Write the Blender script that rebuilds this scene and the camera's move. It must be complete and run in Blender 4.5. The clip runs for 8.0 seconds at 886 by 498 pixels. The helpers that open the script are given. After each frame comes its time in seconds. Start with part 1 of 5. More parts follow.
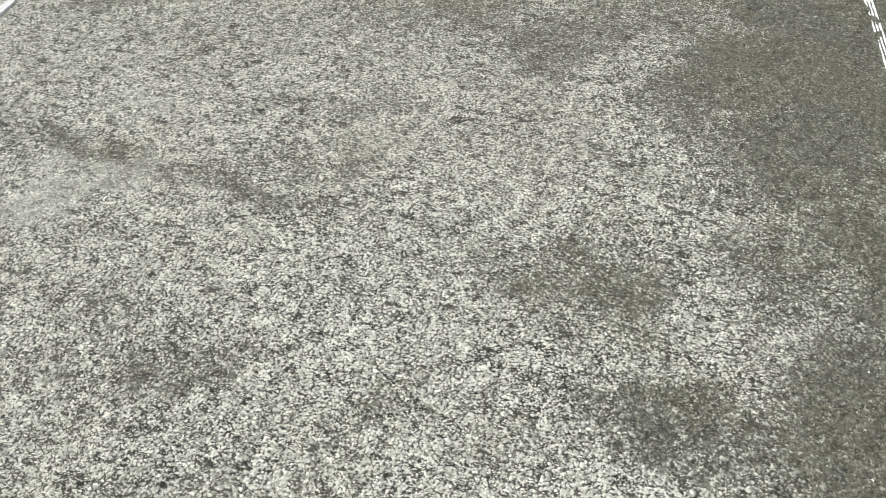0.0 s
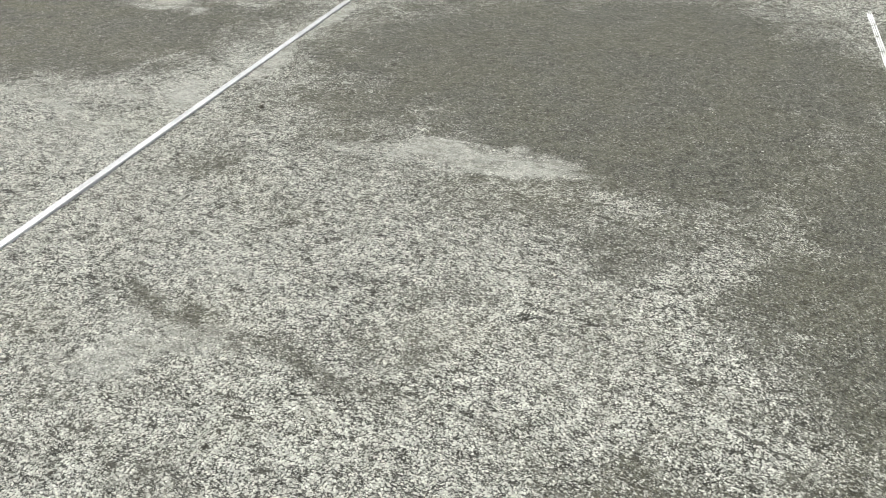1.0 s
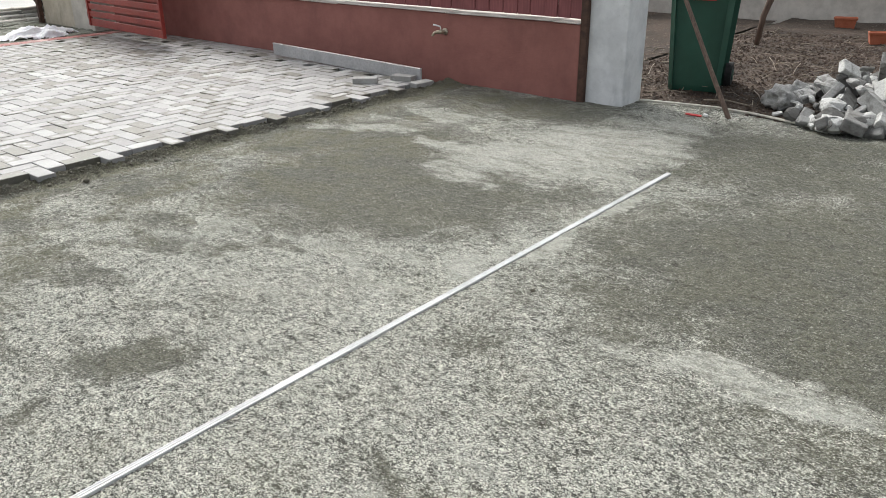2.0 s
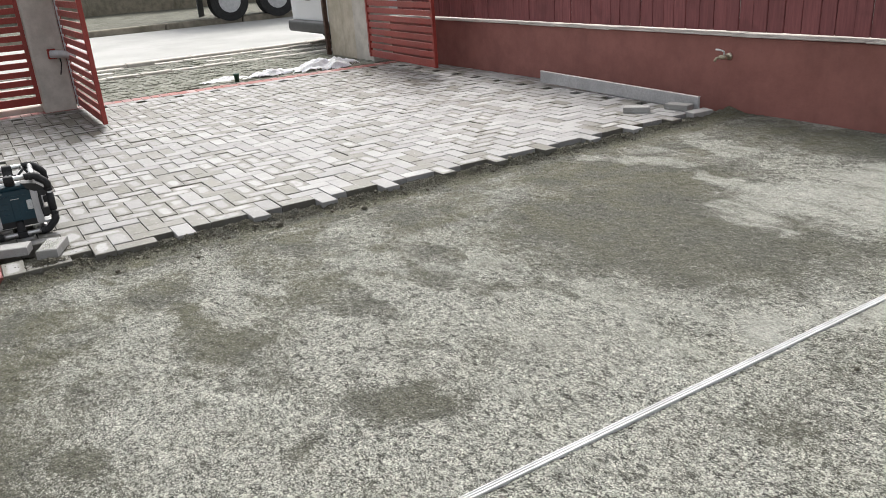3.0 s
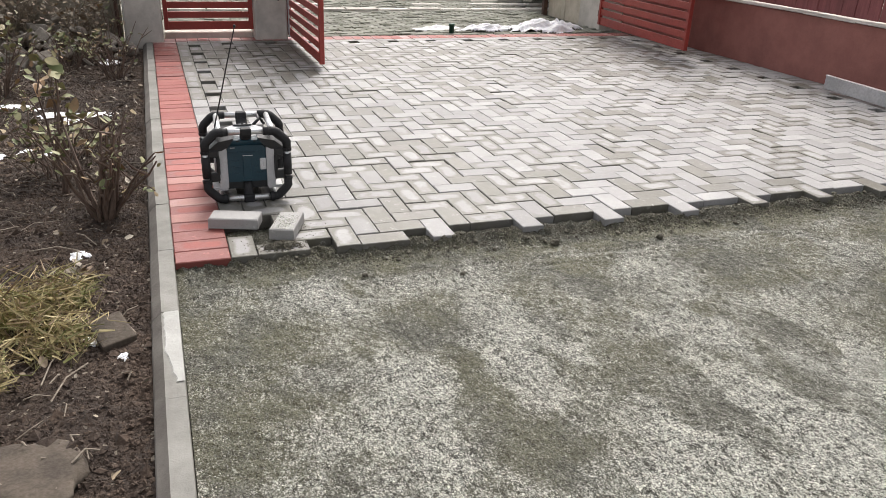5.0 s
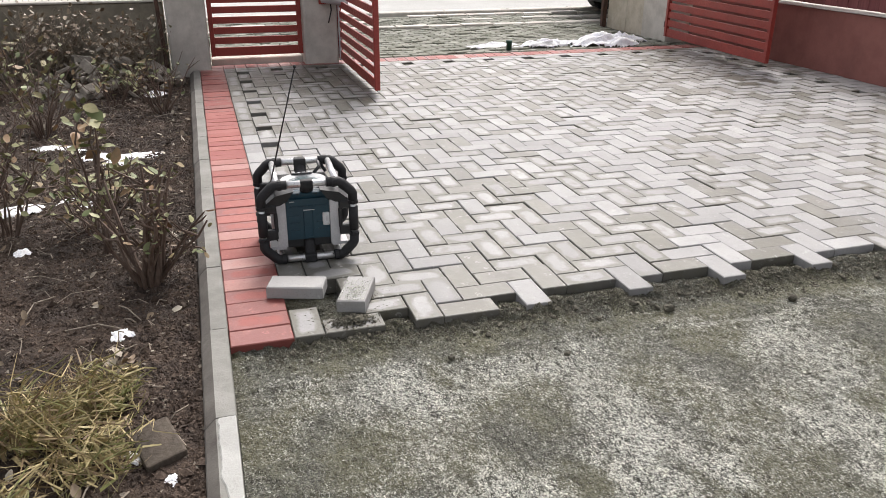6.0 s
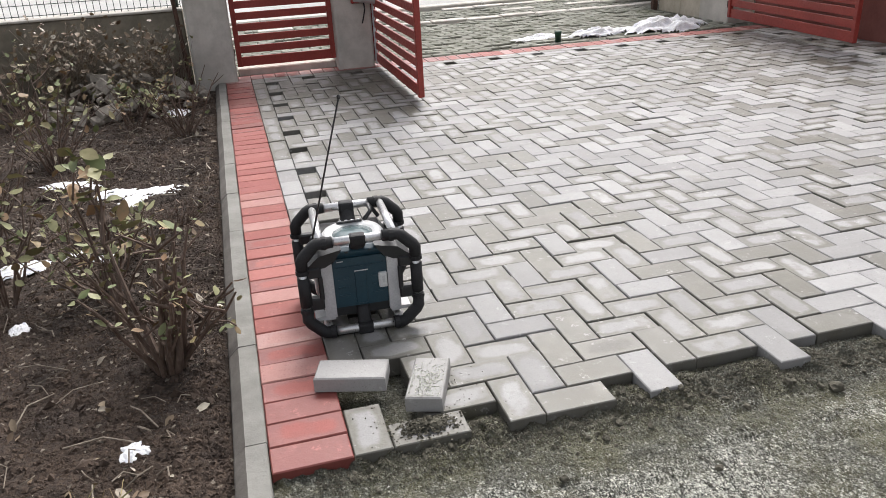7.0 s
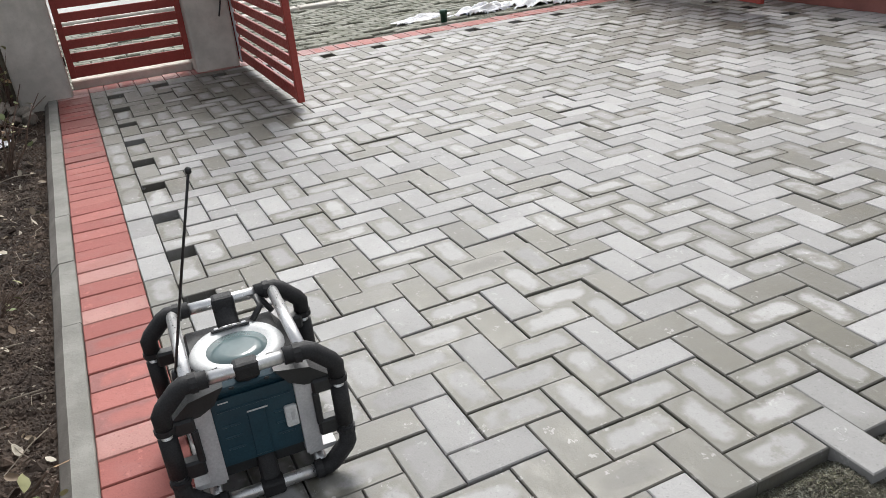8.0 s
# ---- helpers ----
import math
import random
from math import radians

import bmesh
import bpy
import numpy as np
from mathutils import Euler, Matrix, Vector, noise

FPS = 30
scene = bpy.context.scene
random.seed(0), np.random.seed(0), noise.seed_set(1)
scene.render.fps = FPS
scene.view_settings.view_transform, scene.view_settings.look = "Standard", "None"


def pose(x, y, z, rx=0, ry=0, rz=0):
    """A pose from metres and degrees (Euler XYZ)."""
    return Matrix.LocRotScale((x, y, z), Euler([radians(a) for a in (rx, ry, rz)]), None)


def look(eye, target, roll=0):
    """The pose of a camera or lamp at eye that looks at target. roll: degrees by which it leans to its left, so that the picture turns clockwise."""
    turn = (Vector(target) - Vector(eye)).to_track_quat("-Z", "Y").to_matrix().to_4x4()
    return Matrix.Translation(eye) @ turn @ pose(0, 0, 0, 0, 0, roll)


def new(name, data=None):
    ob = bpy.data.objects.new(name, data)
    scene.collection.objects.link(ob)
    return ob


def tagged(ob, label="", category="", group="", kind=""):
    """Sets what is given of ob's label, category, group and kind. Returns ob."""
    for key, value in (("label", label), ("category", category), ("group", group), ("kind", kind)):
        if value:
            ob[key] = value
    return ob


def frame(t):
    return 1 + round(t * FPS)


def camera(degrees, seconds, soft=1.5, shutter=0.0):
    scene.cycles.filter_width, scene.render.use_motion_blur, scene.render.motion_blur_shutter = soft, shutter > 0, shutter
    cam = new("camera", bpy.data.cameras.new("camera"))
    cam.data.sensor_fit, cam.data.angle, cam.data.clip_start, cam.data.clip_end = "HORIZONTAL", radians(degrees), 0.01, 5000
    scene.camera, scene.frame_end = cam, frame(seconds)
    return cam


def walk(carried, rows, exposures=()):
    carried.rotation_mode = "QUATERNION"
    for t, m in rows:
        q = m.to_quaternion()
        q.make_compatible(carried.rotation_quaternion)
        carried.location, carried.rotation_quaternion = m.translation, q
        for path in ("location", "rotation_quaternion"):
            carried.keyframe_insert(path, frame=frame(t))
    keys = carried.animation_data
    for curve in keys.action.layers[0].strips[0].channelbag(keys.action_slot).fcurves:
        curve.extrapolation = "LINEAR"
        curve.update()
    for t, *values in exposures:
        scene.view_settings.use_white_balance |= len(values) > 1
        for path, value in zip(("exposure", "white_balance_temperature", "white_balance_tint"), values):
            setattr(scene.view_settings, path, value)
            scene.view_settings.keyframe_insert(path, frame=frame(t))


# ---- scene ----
cam = camera(59.7, 8.0, soft=0.7)
PATH = [
    (0, (4.305, 0.025, 1.142), (3.985, 1.345, -0.318), -2.1),
    (0.5, (4.304, 0.043, 1.137), (3.987, 1.443, -0.255), -0.5),
    (1, (4.269, 0.072, 1.203), (3.742, 1.618, 0.048), 0.3),
    (1.5, (4.226, 0.102, 1.244), (3.375, 1.656, 0.315), -0.3),
    (2, (4.173, 0.184, 1.25), (2.989, 1.589, 0.46), -0.5),
    (2.2, (4.141, 0.224, 1.235), (2.836, 1.542, 0.486), -0.7),
    (3.3, (3.769, 0.24, 1.263), (2.13, 1.129, 0.538), -4.4),
    (3.5, (3.674, 0.225, 1.27), (2.036, 1.104, 0.534), -3.6),
    (4, (3.413, 0.181, 1.227), (1.788, 1.034, 0.432), -1.3),
    (4.5, (3.075, 0.135, 1.209), (1.459, 0.936, 0.345), 0.7),
    (5, (2.718, 0.011, 1.218), (1.006, 0.66, 0.414), 2.5),
    (5.2, (2.573, -0.029, 1.214), (0.842, 0.595, 0.429), 3.5),
    (6.3, (2.017, 0.024, 1.23), (0.25, 0.534, 0.444), -1.0),
    (6.5, (1.867, 0.028, 1.214), (0.094, 0.512, 0.426), -1.4),
    (7, (1.525, 0.055, 1.202), (-0.247, 0.512, 0.395), -3.1),
    (7.5, (1.095, 0.113, 1.168), (-0.648, 0.627, 0.333), -4.5),
    (8, (0.726, 0.206, 1.145), (-0.923, 0.921, 0.268), -5.4),
]
# seconds, stops, white balance
EXPOSURE = ((0.0, 0.72, 6500, 8), (1.5, 0.78, 6500, 8), (2.2, 0.70, 6480, 8), (3.5, 0.66, 6600, 11), (5.0, 0.68, 6680, 12), (6.5, 0.66, 6550, 13), (8.0, 0.52, 6420, 9))
walk(cam, [(t, look(eye, target, roll)) for t, eye, target, roll in PATH], EXPOSURE)

# ---- world, sun ----
world = bpy.data.worlds.new("overcast_sky")
scene.world = world
world.use_nodes = True
wn = world.node_tree.nodes
sky = wn.new("ShaderNodeTexSky")
sky.sky_type = "NISHITA"
sky.sun_disc = False
sky.sun_elevation = radians(51)
sky.sun_rotation = radians(-65)
sky.dust_density = 4.0
soft_sky = wn.new("ShaderNodeHueSaturation")
soft_sky.inputs["Saturation"].default_value = 0.22
world.node_tree.links.new(sky.outputs["Color"], soft_sky.inputs["Color"])
world.node_tree.links.new(soft_sky.outputs["Color"], wn["Background"].inputs["Color"])
wn["Background"].inputs["Strength"].default_value = 0.15

sun = new("sun", bpy.data.lights.new("sun", "SUN"))
sun.data.energy = 1.9
sun.data.angle = radians(22)
sun.data.color = (1.0, 0.97, 0.93)
sun.matrix_world = look((-7.0, 3.2, 9.5), (0, 0, 0))


# ---- small tools ----
def link(ob, parent):
    ob.parent = parent
    return ob


def thing(name, label, category, at=(0, 0, 0), turn=0.0, group="", kind=""):
    ob = new(name)
    ob.empty_display_size = 0.1
    ob.matrix_world = pose(*at, 0, 0, turn)
    return tagged(ob, label, category, group, kind)


def to_mesh(name, bm, material, smooth=False):
    me = bpy.data.meshes.new(name)
    bm.normal_update()
    bm.to_mesh(me)
    bm.free()
    me.materials.append(material)
    if smooth:
        me.polygons.foreach_set("use_smooth", [True] * len(me.polygons))
    return me


def part(name, bm, material, parent=None, label="", smooth=False):
    ob = new(name, to_mesh(name, bm, material, smooth))
    ob.parent = parent
    return tagged(ob, label)


def piece(name, mesh, m, parent):
    ob = new(name, mesh)
    ob.parent = parent
    ob.matrix_basis = m
    return ob


def box(bm, at, size, bevel=0.0, turn=None, segments=1):
    got = bmesh.ops.create_cube(bm, size=1.0)
    bmesh.ops.scale(bm, vec=size, verts=got["verts"])
    if bevel:
        edges = list({e for v in got["verts"] for e in v.link_edges})
        done = bmesh.ops.bevel(bm, geom=edges, offset=bevel, segments=segments, affect="EDGES", profile=0.5)
        verts = list({v for f in done["faces"] for v in f.verts} | {v for v in got["verts"] if v.is_valid})
    else:
        verts = got["verts"]
    m = Matrix.Translation(at)
    if turn:
        m = m @ Euler([radians(a) for a in turn]).to_matrix().to_4x4()
    bmesh.ops.transform(bm, matrix=m, verts=verts)
    return verts


def boxed(at, size, bevel=0.0, turn=None, segments=1):
    bm = bmesh.new()
    box(bm, at, size, bevel, turn, segments)
    return bm


def tube(bm, points, radii, sides=8, cap=True):
    points = [Vector(p) for p in points]
    if not isinstance(radii, (list, tuple)):
        radii = [radii] * len(points)
    rings = []
    up = None
    for i, p in enumerate(points):
        ahead = (points[min(i + 1, len(points) - 1)] - points[max(i - 1, 0)]).normalized()
        if up is None:
            up = Vector((0, 0, 1)) if abs(ahead.z) < 0.9 else Vector((1, 0, 0))
        side = ahead.cross(up).normalized()
        up = side.cross(ahead).normalized()
        rings.append([bm.verts.new(p + radii[i] * (math.cos(a) * side + math.sin(a) * up))
                      for a in (2 * math.pi * k / sides for k in range(sides))])
    for a, b in zip(rings, rings[1:]):
        for k in range(sides):
            bm.faces.new((a[k], a[(k + 1) % sides], b[(k + 1) % sides], b[k]))
    if cap:
        bm.faces.new(rings[0][::-1])
        bm.faces.new(rings[-1])
    return bm


def tubed(points, radii, sides=8):
    return tube(bmesh.new(), points, radii, sides)


def lathe(bm, profile, sides=24, at=(0, 0, 0)):
    rings = []
    for r, z in profile:
        rings.append([bm.verts.new((at[0] + r * math.cos(2 * math.pi * k / sides), at[1] + r * math.sin(2 * math.pi * k / sides), at[2] + z))
                      for k in range(sides)])
    for a, b in zip(rings, rings[1:]):
        for k in range(sides):
            bm.faces.new((a[k], a[(k + 1) % sides], b[(k + 1) % sides], b[k]))
    bm.faces.new(rings[0][::-1])
    bm.faces.new(rings[-1])
    return bm


def prism(bm, outline, a, b, axis="x"):
    """An outline of (u, v) pairs drawn out from a to b along an axis."""
    def at(u, v, w):
        return {"x": (w, u, v), "y": (u, w, v), "z": (u, v, w)}[axis]
    one = [bm.verts.new(at(u, v, a)) for u, v in outline]
    two = [bm.verts.new(at(u, v, b)) for u, v in outline]
    n = len(outline)
    for k in range(n):
        bm.faces.new((one[k], one[(k + 1) % n], two[(k + 1) % n], two[k]))
    bm.faces.new(one[::-1])
    bm.faces.new(two)
    bmesh.ops.recalc_face_normals(bm, faces=bm.faces)
    return bm


def rock(bm, at, size, rng, flat=1.0):
    """A broken lump: a rough convex solid."""
    got = bmesh.ops.create_icosphere(bm, subdivisions=2, radius=1.0)
    turn = Euler([rng.uniform(0, 6.28) for _ in range(3)]).to_matrix().to_4x4()
    shift = Vector((rng.uniform(0, 50), rng.uniform(0, 50), 0))
    for v in got["verts"]:
        p = v.co.copy()
        v.co *= 0.85 + 0.45 * noise.noise(p * 1.3 + shift) + 0.14 * noise.noise(p * 3.7 + shift)
        v.co = Vector([max(-0.72, min(0.72, c)) for c in v.co])
    bmesh.ops.transform(bm, matrix=Matrix.Translation(at) @ Matrix.Diagonal((size[0], size[1], size[2] * flat, 1)) @ turn, verts=got["verts"])


def value_noise(x, y, scale, seed=0):
    """Smooth noise from 0 to 1 on arrays of places; scale: metres from bump to bump."""
    table = np.random.default_rng(seed).random((64, 64))
    u, v = np.asarray(x) / scale, np.asarray(y) / scale
    i, j = np.floor(u).astype(int), np.floor(v).astype(int)
    f, g = u - i, v - j
    f, g = f * f * (3 - 2 * f), g * g * (3 - 2 * g)
    i, j, i1, j1 = i % 64, j % 64, (i + 1) % 64, (j + 1) % 64
    return (table[i, j] * (1 - f) + table[i1, j] * f) * (1 - g) + (table[i, j1] * (1 - f) + table[i1, j1] * f) * g


def fractal(x, y, scale, seed=0, octaves=4):
    total, weight, amount = 0.0, 0.0, 1.0
    for k in range(octaves):
        total = total + amount * value_noise(x, y, scale / 2 ** k, seed + k)
        weight += amount
        amount *= 0.55
    return total / weight


def sheet(name, xs, ys, height, material, attributes=()):
    """A ground sheet over a grid; height and attributes are functions of arrays x, y."""
    gx, gy = np.meshgrid(xs, ys, indexing="ij")
    z = height(gx, gy) + 0 * gx
    nx, ny = gx.shape
    co = np.stack([gx, gy, z], -1).reshape(-1, 3).astype(np.float32)
    idx = np.arange(nx * ny).reshape(nx, ny)
    quads = np.stack([idx[:-1, :-1], idx[1:, :-1], idx[1:, 1:], idx[:-1, 1:]], -1).reshape(-1, 4)
    ob = new(name, raw_mesh(name, co, quads, material))
    for key, fun in attributes:
        layer = ob.data.attributes.new(key, "FLOAT", "POINT")
        layer.data.foreach_set("value", fun(gx, gy).reshape(-1).astype(np.float32))
    return ob


def raw_mesh(name, co, faces, material, smooth=True):
    me = bpy.data.meshes.new(name)
    n, k = faces.shape
    me.vertices.add(len(co))
    me.vertices.foreach_set("co", co.reshape(-1))
    me.loops.add(n * k)
    me.loops.foreach_set("vertex_index", faces.reshape(-1).astype(np.int32))
    me.polygons.add(n)
    me.polygons.foreach_set("loop_start", (np.arange(n) * k).astype(np.int32))
    me.polygons.foreach_set("use_smooth", np.full(n, smooth))
    me.update(calc_edges=True)
    me.validate()
    me.materials.append(material)
    return me


def scatter_lumps(name, places, sizes, material, seed, flat=0.7):
    """Very many small angular lumps in one mesh: jittered octahedra."""
    rng = np.random.default_rng(seed)
    n = len(places)
    base = np.array([(1, 0, 0), (-1, 0, 0), (0, 1, 0), (0, -1, 0), (0, 0, 1), (0, 0, -1)], float)
    tris = np.array([(0, 2, 4), (2, 1, 4), (1, 3, 4), (3, 0, 4), (2, 0, 5), (1, 2, 5), (3, 1, 5), (0, 3, 5)])
    co = base[None] * rng.uniform(0.6, 1.3, (n, 6, 1)) + rng.normal(0, 0.22, (n, 6, 3))
    a = rng.uniform(0, 6.28, n)
    c, s = np.cos(a)[:, None], np.sin(a)[:, None]
    x, y = co[..., 0] * c - co[..., 1] * s, co[..., 0] * s + co[..., 1] * c
    co = np.stack([x, y, co[..., 2] * flat], -1) * np.asarray(sizes)[:, None, None] + places[:, None, :]
    faces = (tris[None] + 6 * np.arange(n)[:, None, None]).reshape(-1, 3)
    return new(name, raw_mesh(name, co.reshape(-1, 3).astype(np.float32), faces, material, False))


# ---- materials ----
class Nodes:
    """Short hand for a node material."""

    def __init__(self, name, rough=0.8, metal=0.0):
        self.material = bpy.data.materials.new(name)
        self.material.use_nodes = True
        self.tree = self.material.node_tree
        self.shader = self.tree.nodes["Principled BSDF"]
        self.shader.inputs["Roughness"].default_value = rough
        self.shader.inputs["Metallic"].default_value = metal
        self.coords = self.tree.nodes.new("ShaderNodeNewGeometry").outputs["Position"]

    def put(self, socket, value):
        if isinstance(value, bpy.types.NodeSocket):
            self.tree.links.new(value, socket)
        else:
            socket.default_value = value

    def noise(self, scale, detail=3.0, rough=0.55, coords=None, stretch=None):
        n = self.tree.nodes.new("ShaderNodeTexNoise")
        n.inputs["Scale"].default_value = scale
        n.inputs["Detail"].default_value = detail
        n.inputs["Roughness"].default_value = rough
        where = coords or self.coords
        if stretch:
            m = self.tree.nodes.new("ShaderNodeMapping")
            m.inputs["Scale"].default_value = stretch
            self.tree.links.new(where, m.inputs["Vector"])
            where = m.outputs["Vector"]
        self.tree.links.new(where, n.inputs["Vector"])
        return n.outputs["Fac"]

    def cells(self, scale, output="Distance", feature="F1", coords=None, metric="EUCLIDEAN"):
        n = self.tree.nodes.new("ShaderNodeTexVoronoi")
        n.distance = metric
        n.feature = feature
        n.inputs["Scale"].default_value = scale
        self.tree.links.new(coords or self.coords, n.inputs["Vector"])
        return n.outputs[output]

    def grey(self, colour):
        n = self.tree.nodes.new("ShaderNodeSeparateColor")
        self.tree.links.new(colour, n.inputs["Color"])
        return n.outputs["Red"]

    def span(self, value, a, b, c=0.0, d=1.0):
        n = self.tree.nodes.new("ShaderNodeMapRange")
        n.interpolation_type = "SMOOTHSTEP"
        self.put(n.inputs["Value"], value)
        for key, v in zip(("From Min", "From Max", "To Min", "To Max"), (a, b, c, d)):
            n.inputs[key].default_value = v
        return n.outputs["Result"]

    def math(self, kind, a, b=0.0):
        n = self.tree.nodes.new("ShaderNodeMath")
        n.operation = kind
        self.put(n.inputs[0], a)
        self.put(n.inputs[1], b)
        return n.outputs[0]

    def mix(self, fac, a, b):
        n = self.tree.nodes.new("ShaderNodeMix")
        n.data_type = "RGBA"
        self.put(n.inputs["Factor"], fac)
        for key, v in (("A", a), ("B", b)):
            socket = [s for s in n.inputs if s.name == key and s.type == "RGBA"][0]
            self.put(socket, v if isinstance(v, bpy.types.NodeSocket) else (*v, 1.0))
        return [s for s in n.outputs if s.type == "RGBA"][0]

    def attribute(self, name):
        n = self.tree.nodes.new("ShaderNodeAttribute")
        n.attribute_name = name
        return n.outputs["Fac"]

    def vector(self, name):
        n = self.tree.nodes.new("ShaderNodeAttribute")
        n.attribute_name = name
        return n.outputs["Vector"]

    def chance(self):
        """A number of its own for each object and each loose piece of a mesh."""
        a = self.tree.nodes.new("ShaderNodeObjectInfo").outputs["Random"]
        b = self.tree.nodes.new("ShaderNodeNewGeometry").outputs["Random Per Island"]
        return self.math("FRACT", self.math("ADD", a, b))

    def colour(self, value):
        self.put(self.shader.inputs["Base Color"], value if isinstance(value, bpy.types.NodeSocket) else (*value, 1.0))
        return self

    def rough(self, value):
        self.put(self.shader.inputs["Roughness"], value)
        return self

    def bump(self, height, depth=0.002, strength=1.0):
        n = self.tree.nodes.new("ShaderNodeBump")
        n.inputs["Strength"].default_value = strength
        n.inputs["Distance"].default_value = depth
        self.tree.links.new(height, n.inputs["Height"])
        before = self.shader.inputs["Normal"]
        if before.is_linked:
            self.tree.links.new(before.links[0].from_socket, n.inputs["Normal"])
        self.tree.links.new(n.outputs["Normal"], before)
        return self


def plain(name, dark, light, rough=0.7, metal=0.0, scale=8.0, fine=120.0, depth=0.001, stretch=None):
    """Two tones by broad noise, a fine grain in tone, gloss and relief."""
    n = Nodes(name, rough, metal)
    broad = n.span(n.noise(scale, 4.0, stretch=stretch), 0.3, 0.7)
    grain = n.noise(fine, 3.0, stretch=stretch)
    tone = n.mix(broad, dark, light)
    n.colour(n.mix(n.span(grain, 0.25, 0.75, 0.0, 0.35), tone, tuple(0.6 * c for c in dark)))
    n.rough(n.span(grain, 0.2, 0.8, max(rough - 0.1, 0.05), min(rough + 0.12, 1.0)))
    n.bump(grain, depth)
    return n.material


def gravel_material():
    n = Nodes("crushed_stone_bedding", 0.92)
    speckle = n.math("MULTIPLY", n.math("SUBTRACT", n.grey(n.cells(210.0, "Color")), 0.5), 0.8)
    drift = n.math("MULTIPLY", n.math("SUBTRACT", n.noise(30.0, 4.0, 0.65), 0.5), 1.1)
    loose = n.math("ADD", speckle, drift)
    damp = n.span(n.math("ADD", n.attribute("damp"), loose), -0.05, 1.0)
    dust = n.span(n.math("ADD", n.attribute("dust"), loose), 0.15, 0.95)
    chip = n.grey(n.cells(190.0, "Color", metric="MANHATTAN"))
    small = n.grey(n.cells(360.0, "Color"))
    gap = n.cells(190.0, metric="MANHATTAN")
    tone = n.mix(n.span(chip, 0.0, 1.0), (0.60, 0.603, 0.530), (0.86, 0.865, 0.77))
    # the shade between neighbouring chips is darkened into the colour
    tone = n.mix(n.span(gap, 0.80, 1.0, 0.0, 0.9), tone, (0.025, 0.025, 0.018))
    # shade in small cracks and hollows between pale lumps, painted dark at two sizes
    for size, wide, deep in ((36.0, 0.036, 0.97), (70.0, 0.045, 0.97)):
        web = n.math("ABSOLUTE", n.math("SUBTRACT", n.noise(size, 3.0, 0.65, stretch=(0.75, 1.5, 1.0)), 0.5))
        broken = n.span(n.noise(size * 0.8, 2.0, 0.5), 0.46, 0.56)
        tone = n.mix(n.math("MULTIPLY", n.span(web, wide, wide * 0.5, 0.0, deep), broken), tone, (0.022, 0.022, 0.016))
    # wider pits: their shade is painted on as dark spots
    pit_shade = n.span(n.noise(30.0, 4.0, 0.65, stretch=(0.8, 1.5, 1.0)), 0.595, 0.62, 0.0, 0.9)
    tone = n.mix(pit_shade, tone, (0.035, 0.034, 0.025))
    glint = n.span(n.grey(n.cells(330.0, "Color")), 0.80, 0.9, 0.0, 0.3)
    tone = n.mix(glint, tone, (0.84, 0.845, 0.77))
    tone = n.mix(n.span(n.noise(1.7, 4.0, 0.6), 0.52, 0.66, 0.0, 0.12), tone, (0.40, 0.375, 0.32))
    tone = n.mix(n.span(n.noise(11.0, 4.0, 0.65), 0.54, 0.66, 0.0, 0.25), tone, (0.16, 0.156, 0.118))
    warm = n.span(n.noise(3.0, 3.0), 0.5, 0.72, 0.0, 0.10)
    tone = n.mix(warm, tone, (0.38, 0.36, 0.245))
    wet = n.mix(n.span(small, 0.0, 1.0), (0.028, 0.028, 0.018), (0.140, 0.139, 0.094))
    wet = n.mix(n.span(chip, 0.6, 1.0, 0.0, 0.5), wet, (0.29, 0.292, 0.20))
    # the screed drags the damp fines into faint lines across the drive
    drag = n.span(n.noise(7.0, 5.0, 0.7, stretch=(0.22, 3.2, 1.0)), 0.42, 0.66, 0.0, 0.42)
    wet = n.mix(drag, wet, (0.125, 0.124, 0.086))
    # yellower silt here and there, most of it towards the laid blocks
    where = n.tree.nodes.new("ShaderNodeSeparateXYZ")
    n.tree.links.new(n.coords, where.inputs[0])
    silt = n.math("MULTIPLY", n.span(n.noise(3.5, 4.0, 0.6), 0.40, 0.58), n.span(where.outputs["X"], 1.9, 0.4, 0.25, 0.85))
    wet = n.mix(silt, wet, (0.150, 0.142, 0.060))
    # painted pit shade again, weaker, over the damp fines
    wet_pit_shade = n.span(n.noise(75.0, 4.0, 0.75), 0.53, 0.60, 0.0, 0.55)
    wet = n.mix(wet_pit_shade, wet, (0.028, 0.027, 0.017))
    # wetted stone keeps its grain, only darker
    soaked = n.tree.nodes.new("ShaderNodeHueSaturation")
    soaked.inputs["Value"].default_value = 0.22
    n.tree.links.new(tone, soaked.inputs["Color"])
    wet = n.mix(0.42, wet, soaked.outputs["Color"])
    tone = n.mix(damp, tone, wet)
    powder = n.mix(n.noise(60.0, 5.0, 0.7), (0.32, 0.322, 0.28), (0.62, 0.625, 0.565))
    powder = n.mix(n.span(n.noise(9.0, 5.0, 0.7, stretch=(0.6, 1.5, 1.0)), 0.44, 0.64, 0.0, 0.75), powder, (0.20, 0.195, 0.155))
    tone = n.mix(n.math("MULTIPLY", dust, 0.7), tone, powder)
    n.colour(tone)
    n.rough(n.span(damp, 0.0, 1.0, 0.95, 0.8))
    smooth = n.math("SUBTRACT", 1.0, n.math("MULTIPLY", n.math("MAXIMUM", damp, dust), 0.4))
    relief = n.math("MULTIPLY", n.math("SUBTRACT", 0.9, gap), smooth)
    n.bump(relief, 0.010)
    n.bump(n.noise(230.0, 3.0, 0.7), 0.003)
    n.bump(n.noise(60.0, 5.0, 0.75), 0.010)
